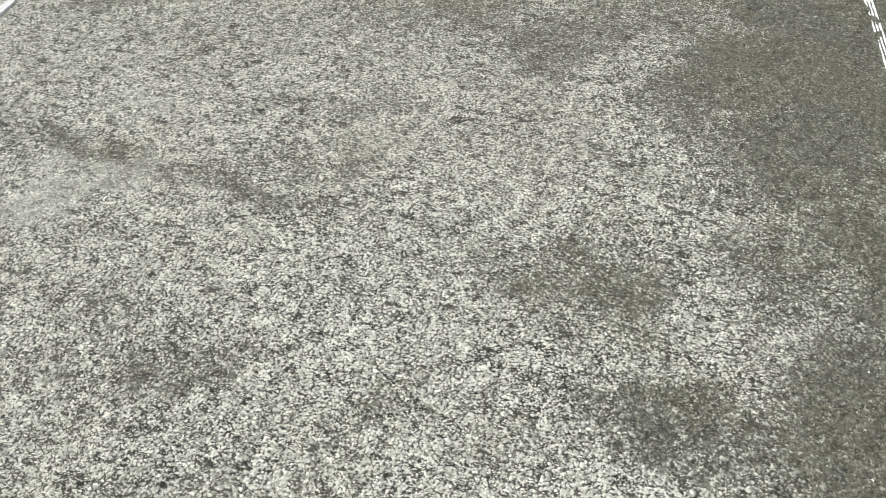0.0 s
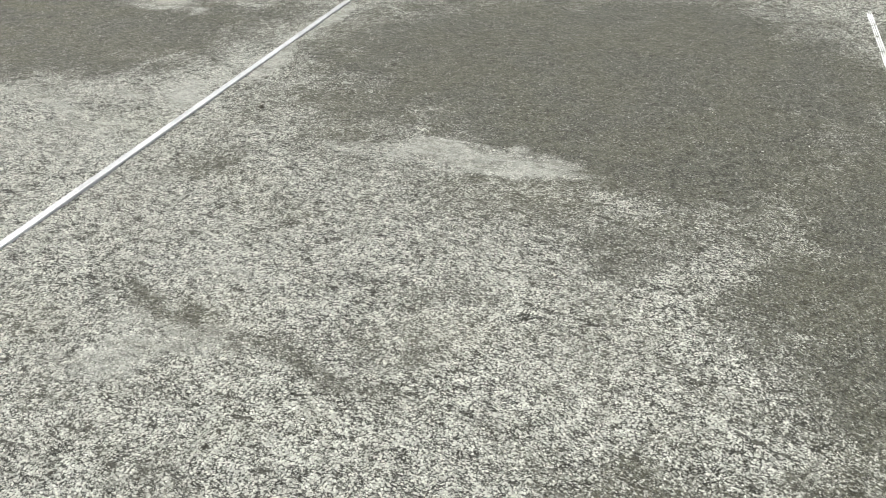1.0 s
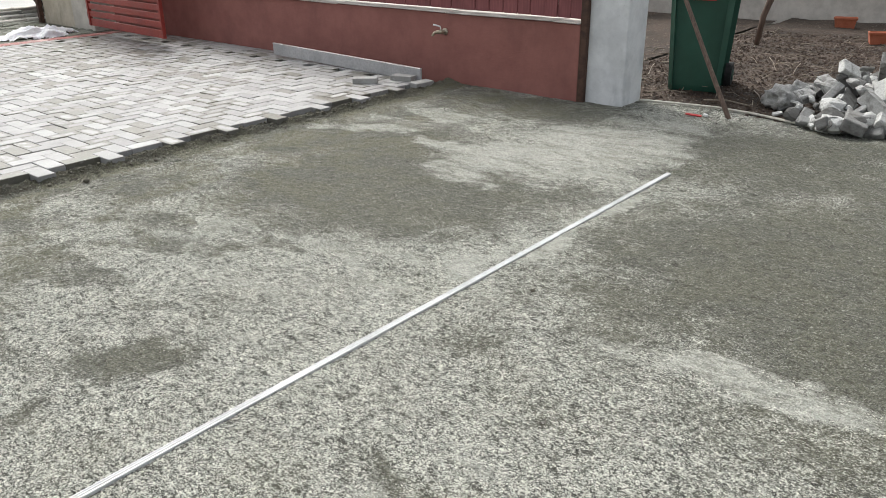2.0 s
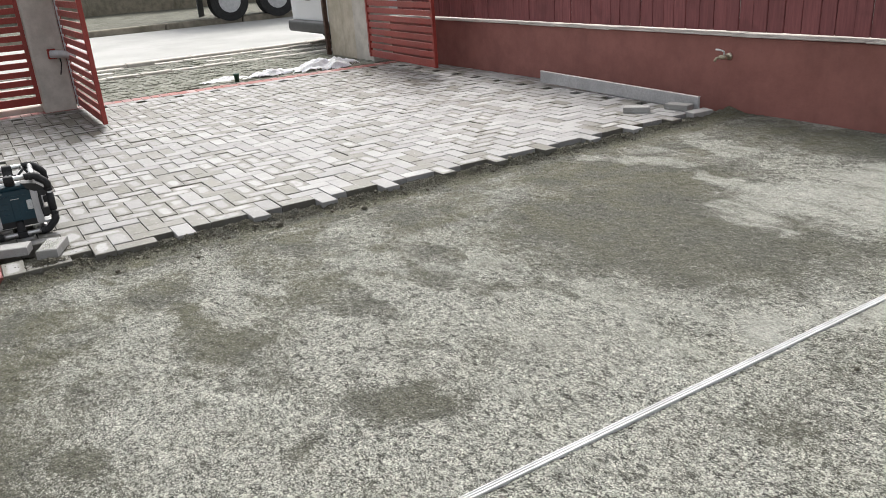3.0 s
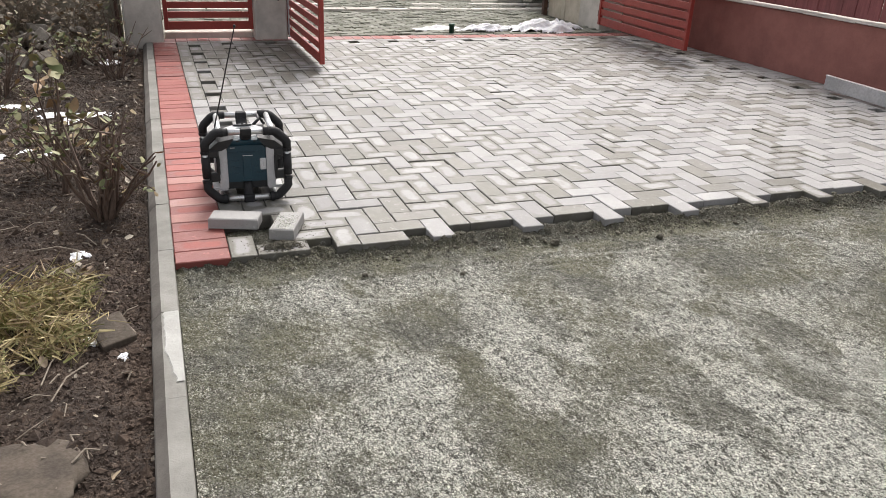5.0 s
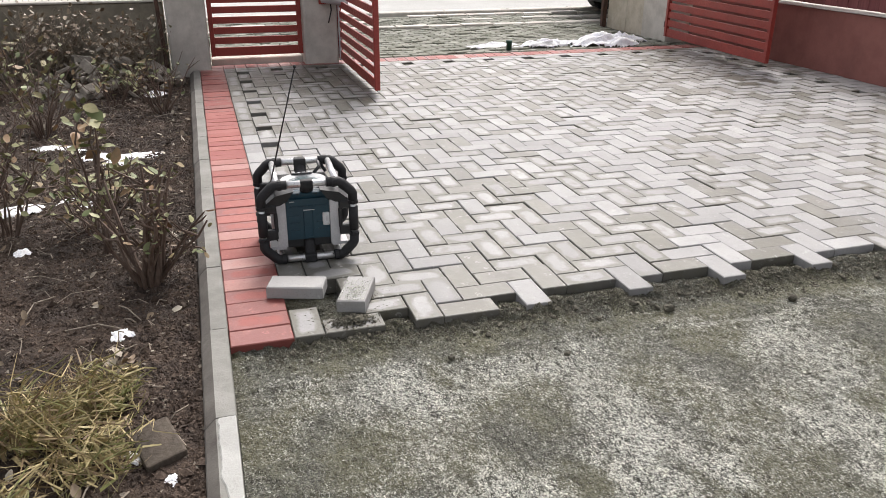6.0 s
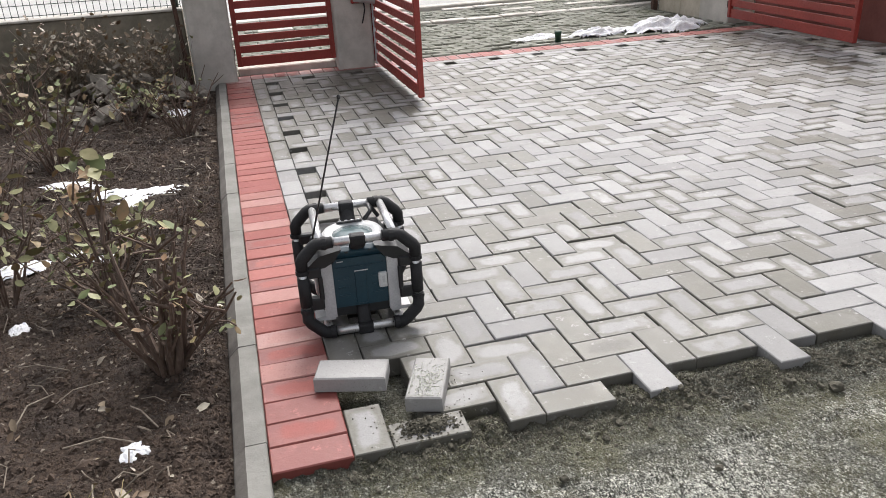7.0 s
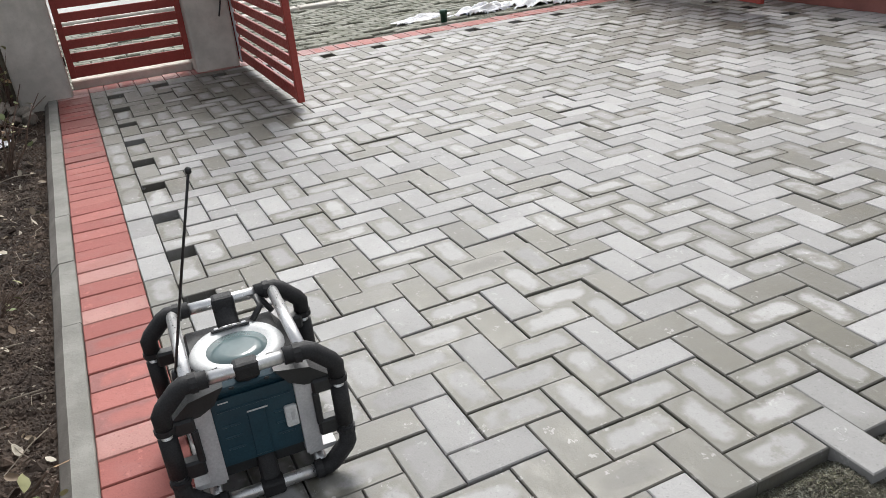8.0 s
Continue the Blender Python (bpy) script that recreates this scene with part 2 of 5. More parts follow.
    n.bump(n.noise(22.0, 3.0, 0.6), 0.020)
    return n.material


def chip_material():
    n = Nodes("stone_chips", 0.92)
    pick = n.chance()
    tone = n.mix(pick, (0.36, 0.362, 0.315), (0.72, 0.725, 0.65))
    n.colour(n.mix(n.span(n.noise(300.0), 0.3, 0.7, 0.0, 0.3), tone, (0.15, 0.148, 0.12)))
    return n.material


def paver_material(name, dark, light, damp_tone, damp_share, odd_tone):
    """Concrete block: its own grey, a dry pale middle where it is drying, dusty speckles."""
    n = Nodes(name, 0.82)
    pick = n.chance()
    local = n.vector("block")
    split = n.tree.nodes.new("ShaderNodeSeparateXYZ")
    n.tree.links.new(local, split.inputs[0])
    wob = n.math("MULTIPLY", n.math("SUBTRACT", n.noise(14.0, 3.0), 0.5), 0.9)
    edge = n.math("POWER", n.math("ADD", n.math("POWER", n.math("ABSOLUTE", split.outputs["X"]), 5.0), n.math("POWER", n.math("ABSOLUTE", split.outputs["Y"]), 3.0)), 0.27)
    edge = n.math("ADD", edge, wob)
    tone = n.mix(pick, dark, light)
    second = n.math("FRACT", n.math("MULTIPLY", pick, 7.31))
    # some blocks are still damp round a dry middle
    where = n.tree.nodes.new("ShaderNodeSeparateXYZ")
    n.tree.links.new(n.coords, where.inputs[0])
    # the newly laid end has dried least
    zones = n.math("MULTIPLY", n.span(where.outputs["X"], -2.6, -0.3), n.span(where.outputs["Y"], 3.2, 0.7, 0.0, 0.62))
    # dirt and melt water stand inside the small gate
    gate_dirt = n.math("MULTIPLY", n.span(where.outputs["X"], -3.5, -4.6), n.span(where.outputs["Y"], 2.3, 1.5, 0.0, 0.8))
    # towards the gate line, across the whole drive, more blocks take the dark tone
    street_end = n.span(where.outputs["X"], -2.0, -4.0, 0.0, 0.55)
    zones = n.math("ADD", n.math("ADD", zones, gate_dirt), street_end)
    # and some are damp right through
    soaked = n.span(n.math("ADD", n.math("FRACT", n.math("MULTIPLY", pick, 3.77)), n.math("MULTIPLY", zones, 0.30)), 0.86, 0.94)
    wet = n.math("MULTIPLY", n.span(n.math("ADD", n.math("ADD", second, zones), n.math("MULTIPLY", n.math("SUBTRACT", n.noise(0.8, 2.0), 0.5), 0.9)), 1.0 - damp_share, 1.0 - damp_share + 0.1), n.math("MAXIMUM", n.span(edge, 0.48, 0.84, 0.0, 1.0), soaked))
    tone = n.mix(n.math("MULTIPLY", wet, 0.95), tone, damp_tone)
    # a few blocks from a darker batch
    odd = n.span(n.math("FRACT", n.math("MULTIPLY", pick, 23.7)), 0.93, 0.935, 0.0, 0.75)
    tone = n.mix(odd, tone, odd_tone)
    rim = n.span(edge, 0.8, 1.05, 0.0, 0.22)
    tone = n.mix(rim, tone, tuple(0.62 * c for c in dark))
    broad = n.span(n.noise(1.3, 5.0, 0.65), 0.42, 0.64, 0.0, 0.30)
    tone = n.mix(broad, tone, tuple(0.7 * c for c in dark))
    fine = n.noise(210.0, 4.0, 0.7)
    tone = n.mix(n.span(fine, 0.35, 0.75, 0.0, 0.24), tone, tuple(0.55 * c for c in dark))
    stain = n.span(n.noise(7.5, 5.0, 0.65), 0.52, 0.64, 0.0, 0.5)
    tone = n.mix(n.math("MULTIPLY", stain, n.span(second, 0.35, 0.75)), tone, tuple(1.25 * c for c in damp_tone))
    grit = n.span(n.grey(n.cells(240.0, "Color")), 0.965, 0.985, 0.0, 0.3)
    tone = n.mix(grit, tone, tuple(0.45 * c for c in dark))
    bloom = n.span(n.grey(n.cells(48.0, "Color")), 0.955, 0.985, 0.0, 0.32)
    bloom = n.math("MULTIPLY", bloom, n.span(n.noise(90.0, 3.0, 0.7), 0.5, 0.6))
    tone = n.mix(bloom, tone, tuple(min(1.7 * c, 0.8) for c in light))
    blotch = n.span(n.noise(26.0, 4.0, 0.7), 0.60, 0.75, 0.0, 0.45)
    tone = n.mix(blotch, tone, tuple(min(1.3 * c, 0.8) for c in light))
    n.colour(tone)
    n.rough(n.math("SUBTRACT", n.span(wet, 0.0, 1.0, 0.72, 0.50), n.math("MULTIPLY", stain, 0.2)))
    n.bump(fine, 0.0006)
    n.bump(n.noise(30.0, 3.0), 0.0012)
    return n.material


def soil_material(name, dark, light):
    n = Nodes(name, 0.95)
    broad = n.span(n.noise(2.2, 4.0), 0.3, 0.7)
    tone = n.mix(broad, dark, light)
    crumbs = n.noise(70.0, 5.0, 0.7)
    tone = n.mix(n.span(crumbs, 0.3, 0.7, 0.0, 0.7), tone, tuple(0.35 * c for c in dark))
    specks = n.span(n.grey(n.cells(90.0, "Color")), 0.955, 0.985, 0.0, 0.6)
    tone = n.mix(specks, tone, (0.34, 0.30, 0.24))
    n.colour(tone)
    n.bump(crumbs, 0.012)
    n.bump(n.noise(18.0, 4.0, 0.65), 0.02)
    return n.material


def concrete_material(name, dark, light, stain=(0.12, 0.115, 0.10), amount=0.5):
    n = Nodes(name, 0.88)
    tone = n.mix(n.span(n.noise(5.0, 5.0, 0.65), 0.3, 0.7), dark, light)
    blot = n.span(n.noise(2.1, 5.0, 0.7, stretch=(1, 1, 0.5)), 0.5, 0.72, 0.0, amount)
    tone = n.mix(blot, tone, stain)
    pores = n.span(n.noise(160.0, 3.0, 0.7), 0.55, 0.8, 0.0, 0.5)
    n.colour(n.mix(pores, tone, tuple(0.5 * c for c in dark)))
    n.bump(n.noise(160.0, 3.0, 0.7), 0.0016)
    n.bump(n.noise(22.0, 4.0), 0.003)
    return n.material


def wood_material(name, dark, light, axis=(1, 1, 0.08), rough=0.75):
    n = Nodes(name, rough)
    grain = n.noise(55.0, 5.0, 0.65, stretch=axis)
    tone = n.mix(n.span(grain, 0.25, 0.75), dark, light)
    pick = n.chance()
    tone = n.mix(n.math("MULTIPLY", pick, 0.35), tone, tuple(0.6 * c for c in dark))
    n.colour(n.mix(n.span(n.noise(4.0, 4.0), 0.55, 0.75, 0.0, 0.4), tone, tuple(0.55 * c for c in dark)))
    n.bump(grain, 0.002)
    return n.material


def chunk_material():
    """Broken concrete: every chunk its own grey, from sooty to nearly white."""
    n = Nodes("broken_concrete", 0.92)
    pick = n.chance()
    tone = n.mix(n.math("POWER", pick, 1.1), (0.085, 0.083, 0.08), (0.66, 0.66, 0.64))
    tone = n.mix(n.span(n.noise(16.0, 4.0, 0.6), 0.45, 0.7, 0.0, 0.7), tone, (0.075, 0.068, 0.06))
    grain = n.noise(110.0, 3.0, 0.7)
    tone = n.mix(n.span(grain, 0.35, 0.75, 0.0, 0.4), tone, (0.10, 0.098, 0.09))
    n.colour(tone)
    n.bump(grain, 0.004)
    n.bump(n.noise(24.0, 4.0), 0.008)
    return n.material


def snow_material():
    n = Nodes("old_snow", 0.7)
    n.colour(n.mix(n.span(n.noise(30.0, 4.0), 0.35, 0.75), (0.90, 0.91, 0.93), (0.76, 0.77, 0.79)))
    n.shader.inputs["Subsurface Weight"].default_value = 0.15
    n.shader.inputs["Subsurface Radius"].default_value = (0.02, 0.02, 0.025)
    n.bump(n.noise(70.0, 4.0), 0.006)
    return n.material


def leaf_material(name, one, two, three):
    n = Nodes(name, 0.6)
    pick = n.chance()
    tone = n.mix(n.span(pick, 0.0, 0.55), one, two)
    tone = n.mix(n.span(pick, 0.6, 0.95), tone, three)
    n.colour(n.mix(n.span(n.noise(60.0), 0.4, 0.8, 0.0, 0.5), tone, tuple(0.5 * c for c in two)))
    return n.material


BLADES = leaf_material("dry_grass_blades", (0.14, 0.15, 0.040), (0.44, 0.36, 0.18), (0.15, 0.095, 0.05))
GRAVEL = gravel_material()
CHIPS = chip_material()
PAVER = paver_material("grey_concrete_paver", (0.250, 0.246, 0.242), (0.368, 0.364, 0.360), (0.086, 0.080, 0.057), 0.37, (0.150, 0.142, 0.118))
DRY_PAVER = paver_material("dry_concrete_paver", (0.30, 0.294, 0.284), (0.40, 0.394, 0.384), (0.2, 0.195, 0.18), -1.0, (0.34, 0.335, 0.325))
RED_PAVER = paver_material("red_concrete_paver", (0.265, 0.067, 0.055), (0.355, 0.116, 0.098), (0.19, 0.046, 0.038), 0.10, (0.46, 0.27, 0.24))
SOIL = soil_material("bed_soil", (0.030, 0.0188, 0.0125), (0.094, 0.0635, 0.0445))
CLODS = plain("soil_clods", (0.030, 0.0190, 0.0130), (0.094, 0.0640, 0.0455), 0.95, 0, 9.0, 90.0, 0.004)
SAND_CLODS = plain("damp_sand_clods", (0.056, 0.051, 0.037), (0.130, 0.120, 0.090), 0.95, 0, 9.0, 140.0, 0.003)
KERB = concrete_material("kerb_concrete", (0.170, 0.166, 0.150), (0.250, 0.246, 0.225), (0.120, 0.115, 0.098), 0.5)
KERB_DIRTY = concrete_material("soil_stained_kerb", (0.085, 0.075, 0.066), (0.15, 0.138, 0.122), (0.05, 0.042, 0.034), 0.6)
KERB_PALE = concrete_material("pale_kerb_mortar", (0.32, 0.32, 0.30), (0.41, 0.41, 0.39), (0.26, 0.26, 0.235), 0.4)
POST = concrete_material("cast_concrete_post", (0.42, 0.395, 0.355), (0.58, 0.55, 0.50), (0.27, 0.25, 0.215), 0.35)
PALE_POST = concrete_material("whitish_concrete_pillar", (0.54, 0.55, 0.56), (0.72, 0.73, 0.74), (0.27, 0.29, 0.31), 0.7)
BEIGE_POST = concrete_material("beige_concrete_post", (0.42, 0.37, 0.29), (0.56, 0.51, 0.42), (0.22, 0.19, 0.15), 0.4)
RENDER_RED = concrete_material("brown_red_render", (0.245, 0.099, 0.083), (0.312, 0.130, 0.110), (0.170, 0.075, 0.065), 0.4)
CAP = concrete_material("pale_cap", (0.44, 0.41, 0.37), (0.60, 0.57, 0.52))
BOARDS = wood_material("red_brown_boards", (0.19, 0.060, 0.062), (0.295, 0.098, 0.098))
GATE_RED = plain("red_gate_paint", (0.25, 0.031, 0.023), (0.34, 0.047, 0.034), 0.42, 0, 3.0, 60.0, 0.0004)
ALU = plain("brushed_aluminium", (0.62, 0.62, 0.62), (0.74, 0.74, 0.74), 0.34, 0.9, 6.0, 150.0, 0.0002)
RAIL = plain("dusty_white_rail", (0.56, 0.56, 0.56), (0.72, 0.72, 0.72), 0.6, 0.1, 5.0, 140.0, 0.0004)
GALV = plain("weathered_aluminium_straightedge", (0.42, 0.42, 0.43), (0.60, 0.60, 0.61), 0.5, 0.4, 3.0, 60.0, 0.0004)
RUBBER = plain("black_rubber", (0.008, 0.008, 0.009), (0.016, 0.016, 0.018), 0.68, 0, 20.0, 300.0, 0.0004)
BLACK = plain("black_plastic", (0.010, 0.011, 0.012), (0.020, 0.021, 0.023), 0.45, 0, 14.0, 260.0, 0.0003)
PETROL = plain("petrol_blue_plastic", (0.008, 0.036, 0.056), (0.013, 0.050, 0.072), 0.4, 0, 12.0, 220.0, 0.0003)
TRIM = plain("silver_grey_plastic", (0.44, 0.44, 0.45), (0.56, 0.56, 0.57), 0.45, 0.2, 12.0, 200.0, 0.0003)
LIGHT_PLASTIC = plain("light_grey_plastic", (0.52, 0.53, 0.53), (0.64, 0.65, 0.65), 0.4, 0, 12.0, 200.0, 0.0003)
GLASSY = plain("dark_display", (0.09, 0.13, 0.135), (0.13, 0.18, 0.185), 0.12, 0, 8.0, 40.0, 0.0001)
SNOW = snow_material()
BARK = wood_material("shrub_stems", (0.070, 0.042, 0.030), (0.185, 0.130, 0.098), (1, 1, 0.15))
LEAVES = leaf_material("withered_leaves", (0.115, 0.145, 0.050), (0.28, 0.275, 0.135), (0.26, 0.155, 0.078))
PALE_LEAVES = leaf_material("pale_fallen_leaves", (0.30, 0.24, 0.16), (0.17, 0.115, 0.07), (0.44, 0.40, 0.32))
STONE = chunk_material()
BED_STONE = plain("weathered_grey_stone", (0.17, 0.15, 0.125), (0.36, 0.325, 0.275), 0.9, 0, 10.0, 90.0, 0.003)
SLABSTONE = plain("old_flat_stone", (0.048, 0.037, 0.027), (0.100, 0.080, 0.060), 0.9, 0, 10.0, 90.0, 0.003)
MOSSY = concrete_material("mossy_plinth", (0.16, 0.142, 0.108), (0.28, 0.25, 0.195), (0.085, 0.082, 0.05), 0.7)
GREEN_BIN = plain("dark_green_plastic", (0.011, 0.062, 0.040), (0.018, 0.085, 0.056), 0.5, 0, 5.0, 160.0, 0.0004)
STICKER = plain("red_sticker", (0.42, 0.03, 0.03), (0.50, 0.04, 0.04), 0.5)
WHITE = plain("white_paint", (0.70, 0.70, 0.70), (0.80, 0.80, 0.80), 0.4, 0, 3.0, 90.0, 0.0003)
RUST = plain("rusty_steel", (0.055, 0.032, 0.024), (0.12, 0.065, 0.045), 0.8, 0.2, 20.0, 120.0, 0.001)
TWIG = wood_material("grey_brown_twigs", (0.15, 0.12, 0.09), (0.34, 0.29, 0.23), (1, 1, 0.2))
ROPE = plain("pale_hose", (0.42, 0.40, 0.34), (0.56, 0.54, 0.47), 0.7, 0, 20.0, 200.0, 0.001)
TIMBER = wood_material("raw_timber", (0.20, 0.165, 0.125), (0.37, 0.315, 0.25), (0.1, 1, 1))
TERRACOTTA = plain("terracotta", (0.36, 0.10, 0.05), (0.46, 0.15, 0.08), 0.85, 0, 9.0, 120.0, 0.001)
YELLOW = plain("yellow_plastic", (0.58, 0.44, 0.05), (0.68, 0.54, 0.10), 0.45)
ORANGE = plain("orange_red_pipe", (0.50, 0.07, 0.025), (0.60, 0.10, 0.04), 0.45)
PLASTIC_SACK = plain("dirty_white_sack", (0.66, 0.65, 0.63), (0.82, 0.81, 0.79), 0.5, 0, 6.0, 40.0, 0.002)
ASPHALT = plain("worn_pale_asphalt", (0.36, 0.36, 0.345), (0.46, 0.46, 0.445), 0.9, 0, 0.7, 70.0, 0.004)
VERGE = soil_material("street_verge", (0.11, 0.112, 0.083), (0.21, 0.21, 0.17))
FIELD = soil_material("open_ground", (0.075, 0.07, 0.05), (0.14, 0.13, 0.10))
OLD_PAVER = concrete_material("old_mossy_paver", (0.11, 0.113, 0.083), (0.27, 0.272, 0.232), (0.10, 0.105, 0.065), 0.7)
HOUSE = concrete_material("pale_house_render", (0.62, 0.64, 0.60), (0.76, 0.78, 0.74), (0.46, 0.48, 0.45), 0.4)
CAR_WHITE = plain("white_car_paint", (0.66, 0.67, 0.69), (0.74, 0.75, 0.77), 0.25, 0, 2.0, 40.0, 0.0001)
TYRE = plain("tyre_rubber", (0.014, 0.014, 0.014), (0.03, 0.03, 0.03), 0.85, 0, 20.0, 160.0, 0.001)
WIRE = plain("dark_fence_wire", (0.035, 0.045, 0.04), (0.07, 0.085, 0.075), 0.5, 0.4)
BRASS = plain("dull_brass", (0.42, 0.36, 0.26), (0.60, 0.55, 0.45), 0.35, 0.8)
GLOSSY_GREEN = plain("green_cap_plastic", (0.01, 0.05, 0.03), (0.02, 0.08, 0.05), 0.4)

# ---- ground and large structure ----
WALL_Y = 5.30
far_ground = sheet("ground", np.array([-400, -60, -26, -5.2, 9, 60, 400.0]), np.array([-400, -60, -8, 0, 12, 60, 400.0]),
                   lambda x, y: -0.11, FIELD)
tagged(far_ground, "bare open ground reaching to the horizon", "ground", kind="structure")

BLOTS = {"damp": [], "dust": []}


def blot(kind, x, y, long, wide, turn, amount):
    BLOTS[kind].append((x, y, long, wide, radians(turn), amount))


# damp patches of the stone bedding: place, half length, half width, turn, amount
blot("damp", 1.26, 0.83, 0.20, 0.11, 41, 1.0)
blot("damp", 0.55, 0.22, 0.30, 0.14, 20, 0.75)
blot("damp", 1.05, 0.12, 0.35, 0.09, 5, 0.7)
blot("damp", 2.04, 1.21, 0.21, 0.12, 67, 1.0)
blot("damp", 1.68, 0.26, 0.09, 0.08, 56, 1.0)
blot("damp", 0.59, 0.75, 0.21, 0.22, 61, 0.8)
blot("damp", 2.06, 0.80, 0.05, 0.05, 57, 0.4)
blot("damp", 0.85, 0.24, 0.26, 0.28, 64, 0.55)
blot("damp", 1.85, 2.24, 0.08, 0.10, 54, 0.5)
blot("damp", 0.50, 2.19, 0.34, 0.33, 58, 0.7)
blot("damp", 0.36, 1.38, 0.35, 0.23, 40, 0.6)
blot("damp", 1.99, 1.65, 0.18, 0.10, 61, 0.35)
blot("damp", 3.95, 3.25, 1.35, 1.05, 6, 1.0)
blot("damp", 1.48, 2.96, 0.97, 0.67, 23, 1.0)
blot("damp", 0.7, 3.4, 0.8, 0.6, 30, 0.8)
blot("damp", 3.27, 4.80, 1.6, 0.86, 16, 0.75)
blot("damp", 0.9, 4.9, 1.0, 0.35, 0, 0.7)
blot("damp", 2.77, 1.97, 0.20, 0.10, 46, 0.6)
blot("damp", 3.38, 1.22, 0.53, 0.04, -7, 0.50)
blot("damp", 3.03, 1.28, 0.12, 0.04, 0, 0.55)
blot("damp", 4.29, 1.04, 0.19, 0.12, -6, 0.45)
blot("damp", 0.98, 0.80, 0.34, 0.07, 4, 0.75)
blot("damp", 4.30, 1.02, 0.14, 0.05, -3, 0.55)
blot("damp", 4.55, 0.78, 0.20, 0.09, -3, 0.6)
blot("damp", 4.66, 1.74, 0.24, 0.15, -1, 0.65)
blot("damp", 4.84, 0.85, 0.18, 0.24, 10, 0.85)
blot("damp", 4.70, 1.2, 0.14, 0.30, 10, 0.35)
blot("damp", 4.45, 1.45, 0.30, 0.05, -8, 0.35)
blot("damp", 5.02, 1.25, 0.22, 0.60, 0, 0.68)
blot("damp", 5.05, 2.2, 0.55, 0.9, 0, 0.95)
blot("damp", 4.1, 2.40, 0.8, 0.26, 5, 0.85)
blot("damp", 3.75, 1.55, 0.35, 0.05, 3, 0.3)
blot("damp", 3.62, 0.75, 0.16, 0.07, 10, 0.4)
blot("damp", 4.80, 1.80, 0.34, 0.20, 23, 0.65)
blot("damp", 3.67, 0.77, 0.15, 0.07, 16, 0.36)
blot("damp", 3.95, 0.70, 0.2, 0.05, 12, 0.25)
blot("damp", 4.30, 2.02, 0.70, 0.20, 9, 0.5)
# dusty pale patches
blot("dust", 1.92, 4.16, 0.75, 0.45, 73, 1.0)
blot("dust", 2.01, 4.93, 0.33, 0.29, 42, 0.7)
blot("dust", 0.69, 4.33, 0.20, 0.16, 27, 0.6)
blot("dust", 0.59, 3.81, 0.30, 0.11, 22, 0.6)
blot("dust", 1.22, 3.72, 0.29, 0.08, -10, 0.6)
blot("dust", 3.62, 2.29, 0.39, 0.09, 5, 0.7)
blot("dust", 0.23, 3.70, 0.51, 0.12, 26, 0.4)
blot("dust", 2.42, 2.50, 0.24, 0.15, 43, 0.35)
blot("dust", 1.95, 1.85, 0.60, 0.40, 20, 0.42)
blot("dust", 2.9, 1.2, 0.5, 0.3, 10, 0.3)
blot("dust", 1.3, 1.9, 0.35, 0.25, 30, 0.3)
blot("dust", 2.56, 3.2, 0.85, 0.06, 91, 0.75)
blot("dust", 2.44, 2.3, 0.50, 0.10, 88, 0.6)


def blots(kind, x, y):
    wx = x + 0.22 * (fractal(x, y, 0.35, 11) - 0.5) + 0.10 * (fractal(x, y, 0.09, 15) - 0.5)
    wy = y + 0.22 * (fractal(x, y, 0.35, 21) - 0.5) + 0.10 * (fractal(x, y, 0.09, 25) - 0.5)
    total = np.zeros_like(x)
    for cx, cy, long, wide, turn, amount in BLOTS[kind]:
        c, s = math.cos(turn), math.sin(turn)
        u, v = ((wx - cx) * c + (wy - cy) * s) / long, (-(wx - cx) * s + (wy - cy) * c) / wide
        d = np.sqrt(u * u + v * v)
        total = np.maximum(total, amount * np.clip((1.42 - d) / 0.9, 0, 1))
    return total


def damp(x, y):
    along_edge = 0.95 * np.clip(1.4 - np.abs(x - 0.06) / (0.05 + 0.22 * fractal(x, y, 0.45, 31)), 0, 1)
    by_kerb = 0.72 * np.clip(1.2 - y / (0.08 + 0.55 * fractal(x, y, 0.5, 35)), 0, 1)
    mottle = np.clip((fractal(x * 0.8 + 0.5 * y, y * 1.3 - 0.4 * x, 0.26, 41, 5) - 0.505) * 5.0, 0, 0.42)
    mottle = 1.25 * mottle * np.clip((2.3 - x) / 0.8, 0.28, 1)
    d = np.maximum(np.maximum(blots("damp", x, y), along_edge), np.maximum(by_kerb, mottle))
    d = 1.25 * d + 0.95 * (fractal(x, y, 0.16, 45, 5) - 0.5) * np.clip(d * 5, 0, 1)
    d = np.maximum(d, np.clip((0.03 - x) / 0.04, 0, 1))
    return np.clip(d, 0, 1) * (1 - 0.9 * dust(x, y))


def dust(x, y):
    b = blots("dust", x, y)
    return np.clip((b + 1.7 * (fractal(x * 0.7, y * 1.5, 0.22, 51, 5) - 0.60)) * 1.7, 0, 1) * np.clip(b * 6, 0, 1)


